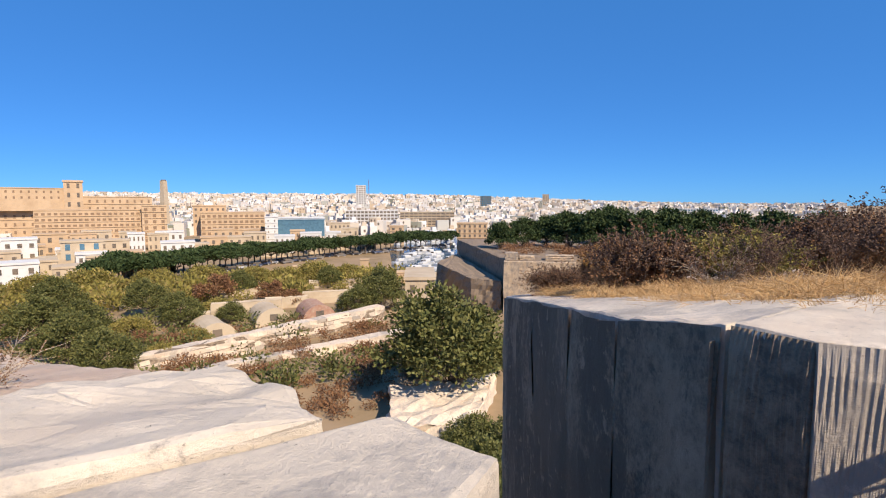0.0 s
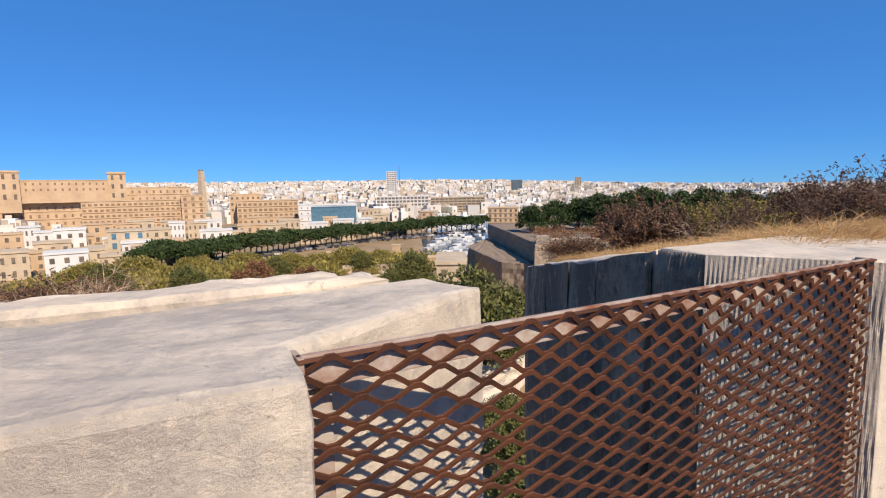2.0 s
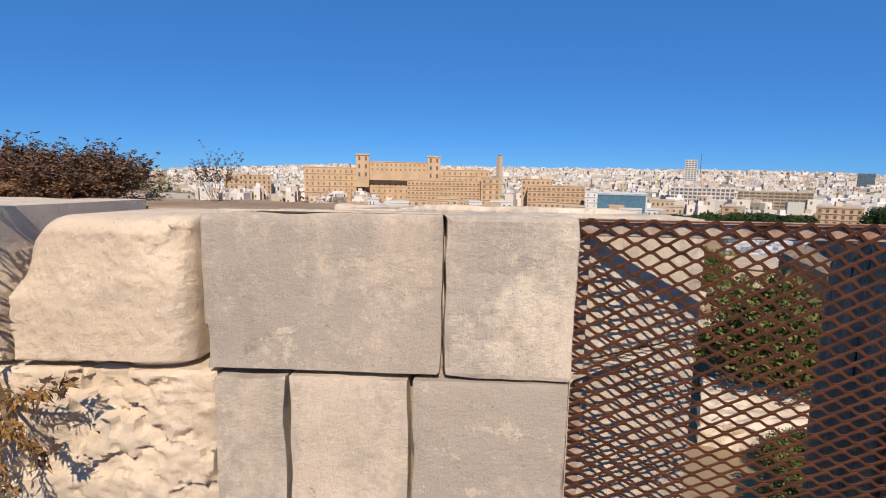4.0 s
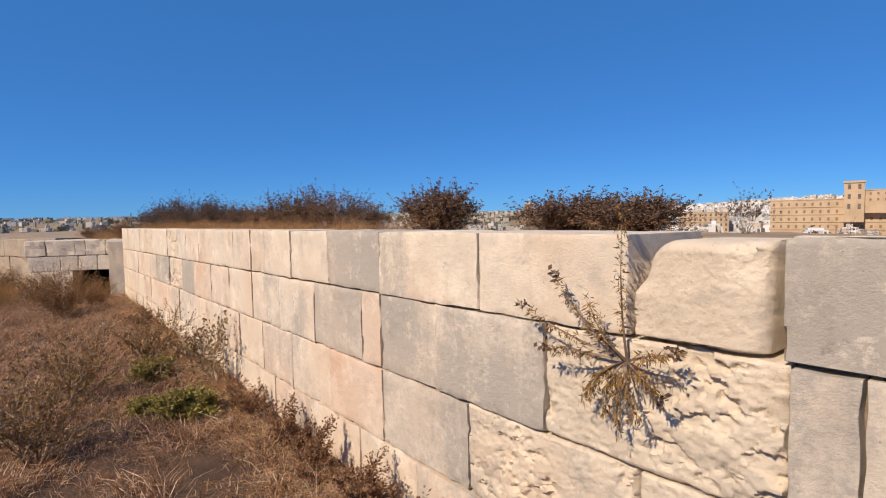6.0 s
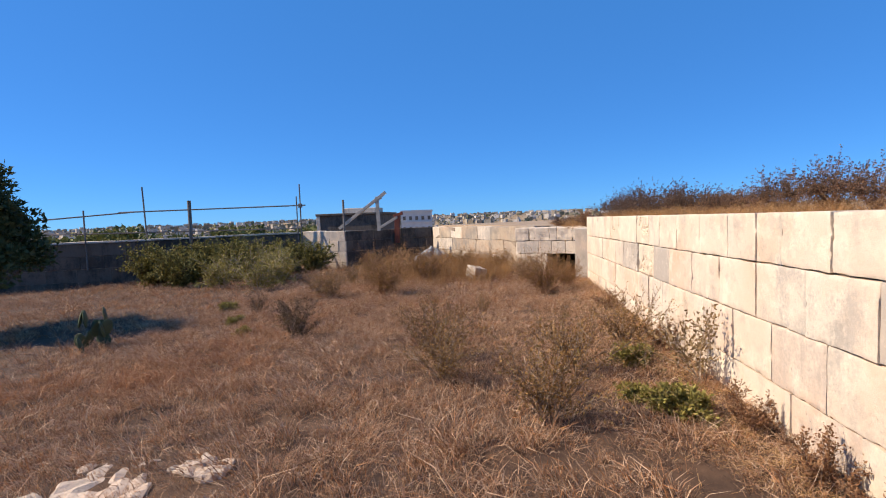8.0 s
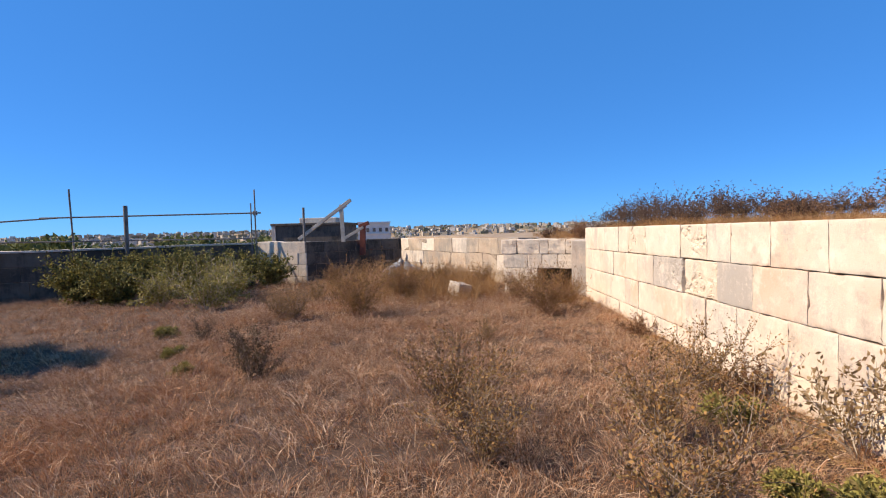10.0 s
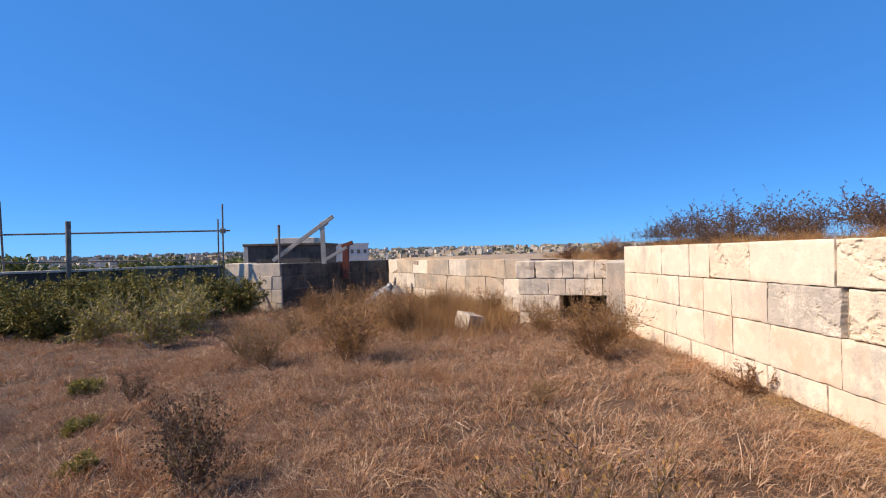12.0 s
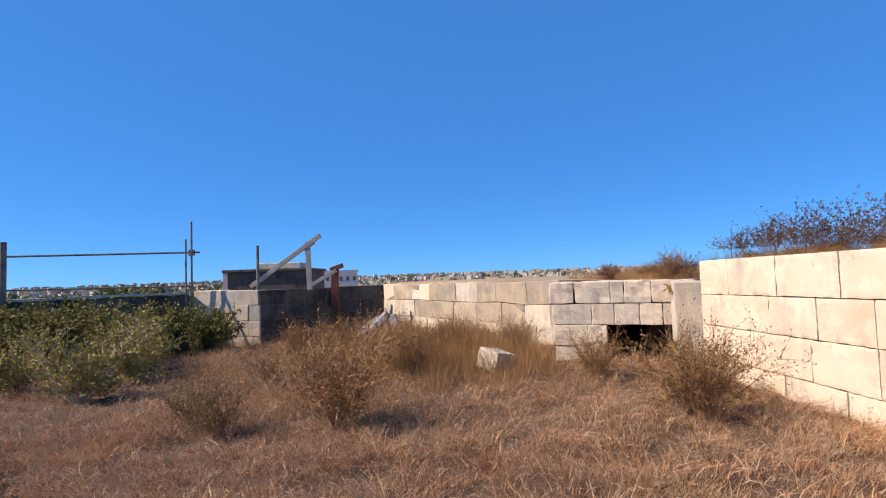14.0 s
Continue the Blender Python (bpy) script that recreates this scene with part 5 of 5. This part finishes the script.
def far_woods(name, n, b0, b1, r0, r1, seed, size, mat, label, level=None):
    """Distant clumps of trees and scrub, each a loose cloud of leaves."""
    g = np.random.default_rng(seed)
    out = []
    for _ in range(n):
        b, r = g.uniform(b0, b1), g.uniform(r0, r1)
        c = np.array(polar(b, r, land_z(b, r) if level is None else level))
        s = size * g.uniform(0.6, 1.4)
        m = 170
        off = unit(g.normal(0, 1, (m, 3))) * g.uniform(0.3, 1, (m, 1)) * np.array([s, s, s * 0.55]) + np.array([0, 0, s * 0.45])
        out.append(leaf_quads(c + off, off, s * 0.2, s * 0.13, g))
    ob = raw_mesh(name, np.concatenate(out), 4, mat)
    return tagged(ob, label, "trees", kind="stuff")


far_woods("far_woods", 260, -130, -30, 300, 1800, 3, 7, PINELEAF, "dark tree clumps among the far suburbs")
far_woods("far_woods", 160, -20, 68, 420, 1700, 4, 6, PINELEAF, "dark tree clumps in the far town")
far_woods("far_woods", 130, -135, -104, 55, 95, 5, 6.5, PINELEAF, "dark line of trees beyond the low wall")
far_woods("scrub", 150, -14, 26, 84, 124, 6, 2.6, YELLOWGREEN, "yellow-green scrub below the rampart")
far_woods("scrub", 70, -14, 30, 40, 75, 8, 1.5, GREENLEAF, "low green scrub among the ruins")
far_woods("dry_scrub_patch", 260, 0, 30, 36, 66, 9, 0.9, BROWNLEAF, "rust-brown dry scrub among the ruins")


far_woods("dry_scrub_patch", 40, 36.8, 46, 76, 92, 10, 1.0, BROWNLEAF, "dry scrub on top of the bastion", -5.9)
far_woods("dry_scrub_patch", 60, 46, 70, 66, 90, 11, 1.4, OLIVEDRY, "scrub on the far rampart", -6.0)


def avenue():
    variants = [tree("pine_tree", 70 + i, 7.2, 3.6, 0.28, PINELEAF, 46, 46, 0.75, 0.55, 0.42, "dark green umbrella pine of the avenue", "avenue pines") for i in range(3)]
    r = random.Random(8)
    n = 64
    for i in range(n):
        f = i / (n - 1)
        b, d = -4 + 35 * f, 142 + 96 * f ** 1.3 + (8 if i % 2 else 0)
        p = polar(b, d, land_z(b, d))
        k = r.uniform(0.95, 1.15)
        m = pose(p.x, p.y, -17.6, 0, 0, r.uniform(0, 360)) @ Matrix.Diagonal((k, k, k, 1))
        if i < 3:
            variants[i].matrix_basis = m
        else:
            q = variants[i % 3].scale
            copy_thing(variants[i % 3], m @ Matrix.Diagonal((1 / q[0], 1 / q[1], 1 / q[2], 1)))


avenue()


HULL = plain_material("boat_hull", (0.55, 0.55, 0.55), (0.25, 0.28, 0.32), 0.25, 0.5, 0, 0, 2)


def parked_cars():
    """Cars along the avenue under the pines."""
    paint = [plain_material("car_paint", c, tuple(v * 0.8 for v in c), 1, 0.35, 0.1, 0, 5) for c in ((0.5, 0.5, 0.5), (0.05, 0.05, 0.06), (0.22, 0.2, 0.18), (0.08, 0.1, 0.16))]
    src = []
    for mat in paint:
        c = empty("parked_car", 0, 0, 0, "small car parked under the avenue pines", "car", "cars on the avenue")
        part("body", boxed((-2.0, -0.85, 0.35), (2.0, 0.85, 0.95), 0.12), mat, c)
        part("cabin", boxed((-1.1, -0.75, 0.95), (1.2, 0.75, 1.5), 0.15), GLASSY, c)
        for x in (-1.3, 1.3):
            for y in (-0.85, 0.65):
                wheel = part("wheel", rod_bm(bmesh.new(), (x, y, 0.33), (x, y + 0.2, 0.33), 0.33, None, 12), GLASSY, c)
                part("rim", rod_bm(bmesh.new(), (x, y - 0.01, 0.33), (x, y + 0.21, 0.33), 0.18, None, 8), HULL, wheel)
        src.append(c)
    r = random.Random(5)
    for i in range(46):
        f = i / 45
        b, d = -6 + 36 * f, 139 + 95 * f ** 1.3 + r.uniform(-3, 3)
        p = polar(b, d)
        m = pose(p.x, p.y, -17.5, 0, 0, 12 + r.uniform(-8, 8))
        if i < 4:
            src[i].matrix_basis = m
        else:
            copy_thing(src[r.randrange(4)], m)


parked_cars()


def boats():
    src = empty("motor_boat", 0, 0, 0, "white motor boat moored in the marina", "boat", "boats in the marina")
    bm = boxed((-3.2, -1.1, 0), (3.2, 1.1, 1.1), 0.2)
    for v in bm.verts:
        if v.co.x > 2.5:
            v.co.y *= 0.2
    part("hull", bm, HULL, src)
    part("cabin", boxed((-1.5, -0.8, 1.1), (1.2, 0.8, 2.0), 0.15), WHITE, src)
    part("windscreen", boxed((1.0, -0.7, 1.2), (1.25, 0.7, 1.8), 0.05), GLASSY, src)
    r = random.Random(2)
    for i in range(64):
        b, d = r.uniform(25.2, 31.4), 128 + 200 * r.random() ** 1.3
        p = polar(b, d)
        m = pose(p.x, p.y, -18.3, 0, 0, r.choice([20, 110, 200]) + r.uniform(-10, 10))
        if i == 0:
            src.matrix_basis = m
        else:
            copy_thing(src, m)


boats()

# ---------- ditch, ruins and bastion below ----------
BASTION = stone_material("bastion_stone", (0.46, 0.36, 0.25), (0.50, 0.36, 0.22), (0.26, 0.22, 0.18), 0.8, 2.0)


# same stone as BASTION, darkened to paint the flank's shade
FLANK = stone_material("bastion_stone_shaded", (0.26, 0.20, 0.14), (0.28, 0.20, 0.13), (0.12, 0.10, 0.08), 0.8, 2.0)


def plan(*pairs):
    return [tuple(polar(b, r)[:2]) for b, r in pairs]


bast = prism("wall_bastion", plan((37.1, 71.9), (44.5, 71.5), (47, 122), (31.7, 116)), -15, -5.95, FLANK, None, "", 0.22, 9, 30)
tagged(bast, "tall weathered bastion, one face in shade", "wall", kind="structure")
# lighter facing over the dark prism makes the sunlit side
front = prism("wall_bastion_front", plan((36.85, 71.1), (44.6, 70.4), (44.6, 71.4), (36.95, 71.9)), -15, -6.05, BASTION, None, "", 0.16, 9, 32)
tagged(front, "sunlit weathered front face of the bastion", "wall", kind="structure")
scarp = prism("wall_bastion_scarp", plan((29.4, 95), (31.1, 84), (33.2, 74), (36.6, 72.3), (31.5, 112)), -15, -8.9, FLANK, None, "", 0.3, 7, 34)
tagged(scarp, "overgrown lower scarp of the bastion, darkened for shade", "wall", kind="structure")
for b0, b1, r, h in ((37.0, 38.4, 72.5, 1.0), (38.6, 40.2, 73.0, 0.55), (41.4, 44.4, 72.0, 0.75)):
    cord = prism("wall_bastion_parapet", plan((b0, r), (b1, r), (b1, r + 2.2), (b0, r + 2.2)), -6.1, -6.0 + h, BASTION, None, "", 0.10, 5, int(b0))
    tagged(cord, "broken parapet on the bastion", "wall", kind="structure")
for b0, r0, b1, r1, z1 in ((-1.5, 51, 23.5, 66, -11.4), (3, 48, 26, 57, -12.5)):
    ditch = empty("wall_ditch", 0, 0, 0, "long low ruined limestone wall in the ditch", "wall", kind="structure")
    masonry(ditch, polar(b0, r0)[:2], polar(b1, r1)[:2], -14.2, z1, 1.4, 0.5, 1.4, [CREAM, MIXED, GREY], int(r0), z1 + 0.2, 0.10)


def nissen_hut(b, r, mat, label):
    p = polar(b, r, land_z(b, r) - 0.1)
    ob = empty("vaulted_hut", p.x, p.y, p.z, label, "hut", "vaulted huts", rz=-b + 12)
    bm = bmesh.new()
    n = 14
    for y0, y1, rad in ((0, 6, 2.1), (-0.25, 0.05, 2.25)):
        ring = [(rad * math.cos(math.pi * k / n), rad * math.sin(math.pi * k / n)) for k in range(n + 1)]
        f = [bm.verts.new((x, y0, z)) for x, z in ring]
        g = [bm.verts.new((x, y1, z)) for x, z in ring]
        bm.faces.new(f)
        bm.faces.new(g[::-1])
        for k in range(n):
            bm.faces.new((f[k], f[k + 1], g[k + 1], g[k]))
    bmesh.ops.recalc_face_normals(bm, faces=bm.faces)
    part("vault", bm, mat, ob)
    part("doorway", boxed((-0.5, -0.34, 0.7), (0.5, -0.2, 1.5)), GLASSY, ob)


BRICKRED = plain_material("reddish_vault", (0.36, 0.20, 0.14), (0.45, 0.33, 0.24), 2.5, 0.9, 0, 0.02, 6)
nissen_hut(11.6, 67, PALE, "half-round pale stone hut among the ruins")
nissen_hut(16.4, 68, BRICKRED, "half-round reddish hut among the ruins")
nissen_hut(20.6, 72, PALE, "half-round stone hut with a dark doorway")
nissen_hut(6.0, 62, PALE, "low half-round stone hut half hidden by scrub")
lodge = building("lodge", 27.5, 76, 4.4, -14.2, -9.4, 12, PALE, 2, 2, (0.3, 0.45), None, "small pale stone lodge below the bastion", category="house")
for b, r, z0, z1, w in ((14.2, 105, -14.5, -10.4, 1.6), (21.4, 120, -15.5, -11.0, 2.0), (25.9, 105, -14, -12.2, 3.5)):
    p = polar(b, r, z0)
    g_ = empty("gate_pier", p.x, p.y, p.z, "pale stone pier standing in the scrub", "pier", "stone piers", rz=-b)
    part("shaft", boxed((-w / 2, 0, -2), (w / 2, w, z1 - z0), 0.05), GOLDSTONE, g_)
    part("cap", boxed((-w / 2 - 0.12, -0.12, z1 - z0), (w / 2 + 0.12, w + 0.12, z1 - z0 + 0.25), 0.04), GOLDSTONE, g_)
for i, (b, r, w, h) in enumerate(((9, 74, 9, 2.0), (13, 78, 6, 1.6), (17.5, 80, 8, 1.8), (22, 84, 7, 1.5), (3, 70, 6, 1.2), (24.5, 76, 4, 2.0), (6, 90, 14, 1.2), (19, 95, 12, 1.4), (25, 112, 18, 1.5))):
    p = polar(b, r)
    c, s_ = math.cos(radians(-b)), math.sin(radians(-b))
    rw = prism("wall_ruin", [(p.x + x * c - y * s_, p.y + x * s_ + y * c) for x, y in ((-w / 2, 0), (w / 2, 0.5), (w / 2, 1.6), (-w / 2, 1.2))], -16, land_z(b, r) + h, PALE, None, "", 0.15, 4, 40 + i)
    tagged(rw, "ruined pale stone wall in the scrub", "wall", kind="structure")
rocky = prism("wall_outwork", plan((24, 30), (33.5, 31), (36, 40), (24, 37)), -15, -11.6, CREAM, None, "", 0.35, 8, 55)
tagged(rocky, "rocky pale outwork in the ditch", "wall", kind="structure")

carob = tree("carob_tree", 81, 7.6, 4.7, 0.45, GREENLEAF, 84, 130, 0.40, 0.95, 0.16, "wide green carob tree in the ditch")
carob.matrix_basis = pose(*polar(30.6, 38, -13.0))
lentisk = tree("mastic_tree", 82, 5.2, 4.3, 0.3, YELLOWGREEN, 60, 110, 0.42, 0.8, 0.12, "rounded yellow-green mastic bush in the ditch")
lentisk.matrix_basis = pose(*polar(-4.6, 104, -14.2))
withered = tree("withered_tree", 83, 4.6, 3.2, 0.25, BROWNLEAF, 40, 90, 0.36, 0.8, 0.12, "rust-brown withered bush in the ditch")
withered.matrix_basis = pose(*polar(5.9, 86, -13.6))
for i, (src, b, r, s) in enumerate(((carob, -3.5, 52, 0.55), (lentisk, 1.0, 54, 0.42), (carob, -6.5, 60, 0.62), (carob, 22.8, 74, 0.72), (carob, 33.5, 60, 0.4), (carob, 8.5, 92, 0.5), (carob, 0, 78, 0.6),
                                   (carob, -7, 84, 0.7), (carob, 7.4, 72, 0.36), (carob, -8.9, 70, 0.65), (lentisk, -1.6, 66, 0.5), (carob, 2.7, 69, 0.52), (lentisk, 3.9, 61, 0.36), (carob, -5.2, 68, 0.6), (carob, 20.4, 71, 0.5),
                                   (carob, 34.6, 44, 0.42), (carob, 33.0, 46, 0.5), (carob, 27.6, 44, 0.36), (carob, 35.2, 25, 0.42), (carob, 37.0, 21, 0.42), (carob, 33.2, 29, 0.36), (carob, 39.0, 27, 0.5),
                                   (lentisk, 9.8, 100, 0.8), (lentisk, 16.2, 104, 0.9), (lentisk, 13.0, 100, 0.8), (lentisk, 19.5, 108, 0.8), (lentisk, 5.0, 104, 0.9), (lentisk, 0.5, 108, 0.9), (lentisk, -8.5, 100, 0.9), (carob, 17.6, 96, 0.5), (carob, 23.4, 92, 0.5),
                                   (withered, 11.4, 84, 0.8), (withered, 13.6, 80, 0.6), (withered, -0.5, 60, 0.5), (lentisk, 6.2, 78, 0.5))):
    p = polar(b, r, land_z(b, r) - 0.4)
    copy_thing(src, pose(p.x, p.y, p.z, 0, 0, 60 * i) @ Matrix.Diagonal((s, s, s, 1)))
for i in range(13):
    b, r = -136 + 2.4 * i, 66 + (i * 37) % 26
    p = polar(b, r, land_z(b, r) - 0.4)
    copy_thing(carob, pose(p.x, p.y, p.z, 0, 0, 47 * i) @ Matrix.Diagonal((1.8, 1.8, 1.56 + 0.04 * (i % 4), 1)))
pine = tree("bastion_pine", 85, 6.2, 3.9, 0.3, PINELEAF, 80, 70, 0.5, 0.9, 0.06, "dark green pine on the bastion", "bastion pines")
for i, (b, r, s) in enumerate(((36.5, 92, 0.7), (39, 96, 0.8), (41.5, 98, 0.85), (44, 95, 0.95), (46.5, 92, 1.0), (49, 92, 1.0), (51.5, 90, 1.0), (54, 92, 1.05), (57, 95, 1.0), (60, 95, 0.95), (43, 108, 0.9), (48, 106, 1.1), (63, 90, 1.0), (67, 85, 1.0))):
    p = polar(b, r, -6.2)
    m = pose(p.x, p.y, p.z, 0, 0, 75 * i) @ Matrix.Diagonal((s, s, s, 1))
    if i == 0:
        pine.matrix_basis = m
    else:
        k = pine.scale
        copy_thing(pine, m @ Matrix.Diagonal((1 / k[0], 1 / k[1], 1 / k[2], 1)))
terre = prism("wall_far_rampart", plan((46.1, 78), (75, 60), (80, 110), (46.1, 118)), -15, -6.0, LAND, None, "", 0.3, 6, 60)
tagged(terre, "scrub-covered rampart behind the bastion", "wall", kind="structure")


# ---------- dry grass ----------
def blades(name, n, region, zf, seed, height, width, lean, mat, label, patch=0.6, tuft=14, spread=0.045, bare=-0.27):
    """Dry blades in tufts that splay outward, tall on the tussocks and thin in the hollows; region gives the tufts' places, zf the ground under them."""
    g = np.random.default_rng(seed)
    hub = region(g, n // tuft)
    lump = np.array([hummock(x, y) for x, y in hub])
    hub = hub[lump > bare + g.normal(0, 0.10, len(hub))]
    lump = np.array([hummock(x, y) for x, y in hub])
    vigour = np.repeat(g.uniform(0.55, 1.3, len(hub)) * (0.72 + 0.75 * np.clip(lump + 0.25, 0, 1)), tuft)
    comb = np.repeat(np.array([2.5 * noise.noise(Vector((x * 0.9, y * 0.9, 31.0))) for x, y in hub]) + g.normal(0, 0.5, len(hub)), tuft)
    off = g.normal(0, spread, (len(hub) * tuft, 2)) * vigour[:, None]
    xy = np.repeat(hub, tuft, axis=0) + off
    keep = np.array([noise.noise(Vector((x * patch, y * patch, seed))) + 0.35 * noise.noise(Vector((x * 3, y * 3, seed))) for x, y in xy])
    ok = (keep > -0.5) & ((xy[:, 1] < 0.1) | (np.repeat(hub, tuft, axis=0)[:, 1] > 0.12))
    xy, keep, off, vigour, comb = xy[ok], keep[ok], off[ok], vigour[ok], comb[ok]
    z = np.array([zf(x, y) for x, y in xy])
    m = len(xy)
    base = np.column_stack([xy, z - 0.01])
    az = np.where(g.uniform(0, 1, m) < 0.5, comb + g.normal(0, 0.5, m), np.arctan2(off[:, 1], off[:, 0]) + g.normal(0, 0.6, m))
    ln = np.abs(g.normal(0, lean * 0.7, m)) + lean * 0.5 * np.hypot(off[:, 0], off[:, 1]) / spread
    h = height * vigour * g.uniform(0.45, 1.25, m) * (1 + 0.5 * np.clip(keep, -0.4, 0.8))
    d = np.column_stack([np.cos(az) * ln, np.sin(az) * ln, np.ones(m)])
    d = unit(d)
    side = unit(np.cross(d, g.normal(0, 1, (m, 3)))) * (width * g.uniform(0.6, 1.4, m))[:, None] / 2
    mid = base + d * (h * 0.55)[:, None]
    tip = base + (d * h[:, None]) + np.column_stack([np.cos(az), np.sin(az), -0.4 * np.ones(m)]) * (h * ln * 0.45)[:, None]
    s2, s3 = side * 0.8, side * 0.15
    corners = np.stack([base - side, base + side, mid + s2, mid - s2, mid - s2, mid + s2, tip + s3, tip - s3], axis=1)
    ob = raw_mesh(name, corners, 4, mat)
    return tagged(ob, label, "grass", kind="stuff")


def near_field(g, n):
    p = np.column_stack([g.uniform(-14.5, 0.6, n), 0.1 - 8.0 * g.uniform(0, 1, n)])
    bare = (np.hypot((p[:, 0] + 3.72) / 0.5, (p[:, 1] + 4.25) / 0.34) < 1) | (np.hypot(p[:, 0] + 4.0, p[:, 1] + 3.75) < 0.2)
    return p[~bare | (g.uniform(0, 1, n) < 0.38)]


def far_field(g, n):
    return np.column_stack([g.uniform(-24.0, -3, n), g.uniform(-21.0, -0.2, n)])


def west_bank(g, n):
    return np.column_stack([g.uniform(-17, -3.8, n), g.uniform(0.75, 2.3, n)])


def east_top(g, n):
    y = g.uniform(0.45, 3.0, n)
    x = 1.24 + 0.58 * np.maximum(y - 0.75, 0) + np.abs(g.normal(0, 0.4, n)) + 0.06 * np.sin(y * 9)
    return np.column_stack([x, y])


blades("dry_grass", 400000, near_field, ground_z, 1, 0.15, 0.0024, 0.6, DRYGRASS, "fine pinkish-brown dry grass covering the terrace")
blades("dry_grass", 230000, far_field, ground_z, 2, 0.18, 0.0054, 0.55, DRYGRASS, "fine pinkish-brown dry grass far across the terrace")
STRAW = island_material("golden_straw", [(0.52, 0.31, 0.12), (0.62, 0.42, 0.20), (0.42, 0.23, 0.085), (0.68, 0.50, 0.28)], 0.9, 0.2)
blades("straw", 36000, lambda g, n: np.column_stack([g.uniform(-13.5, 0.3, n), 0.09 - np.abs(g.normal(0, 0.28, n))]), ground_z, 3, 0.09, 0.003, 2.2, STRAW, "flattened pale straw at the foot of the wall")
blades("straw", 60000, east_top, superior, 4, 0.075, 0.0017, 0.9, STRAW, "golden dry grass on the parapet top", 1.5)
blades("straw", 30000, west_bank, lambda x, y: (1.12 if x < -13.6 else (top_z(x) - 0.03 if y < 1.08 else superior(x, y))), 5, 0.13, 0.003, 0.7, DRYGRASS, "dry grass on the parapet top", 1.2)
RUSTGRASS = island_material("rusty_tall_grass", [(0.36, 0.19, 0.07), (0.45, 0.27, 0.12), (0.28, 0.14, 0.05), (0.50, 0.33, 0.17)], 0.9, 0.3)


def tall_patch(g, n):
    a = np.column_stack([g.normal(-16.5, 1.6, n), g.normal(-2.8, 1.1, n)])
    b = np.column_stack([g.normal(-15.5, 0.8, n), g.normal(-2.6, 0.5, n)])
    c = np.column_stack([g.normal(-17.5, 2.0, n), g.normal(-5.0, 1.2, n)])
    f = g.uniform(0, 1, n)
    d = np.column_stack([-23.2 + 6.2 * f, -5.2 + 3.9 * f]) + np.abs(g.normal(0, 0.7, (n, 1))) * np.array([0.53, -0.84])
    pick = g.integers(0, 4, n)[:, None]
    out = np.where(pick == 0, a, np.where(pick == 1, b, np.where(pick == 2, c, d)))
    return out[(out[:, 1] < 0.0) & (out[:, 0] < -13.2) & (out[:, 0] > -23) & ~((out[:, 0] < -14.3) & (out[:, 1] > -1.8))]


blades("tall_grass", 44000, tall_patch, ground_z, 6, 0.46, 0.0042, 0.3, RUSTGRASS, "tall rusty dry grass before the far wall", 1.5)


def wall_top(g, n):
    return np.column_stack([g.uniform(-13.5, -3.8, n), 0.45 + np.abs(g.normal(0, 0.25, n))])


blades("tall_grass", 12000, wall_top, lambda x, y: top_z(x) - (0.006 if y < 0.6 else 0.03), 8, 0.13, 0.003, 0.6, RUSTGRASS, "rusty dry grass along the top of the wall", 1.6)


def roof_patch(g, n):
    return np.column_stack([g.uniform(-19.0, -14.6, n), g.uniform(-0.3, 1.6, n)])


blades("tall_grass", 9000, roof_patch, lambda x, y: 1.10, 7, 0.26, 0.003, 0.4, RUSTGRASS, "rusty dry grass on the chamber roof", 2.0)
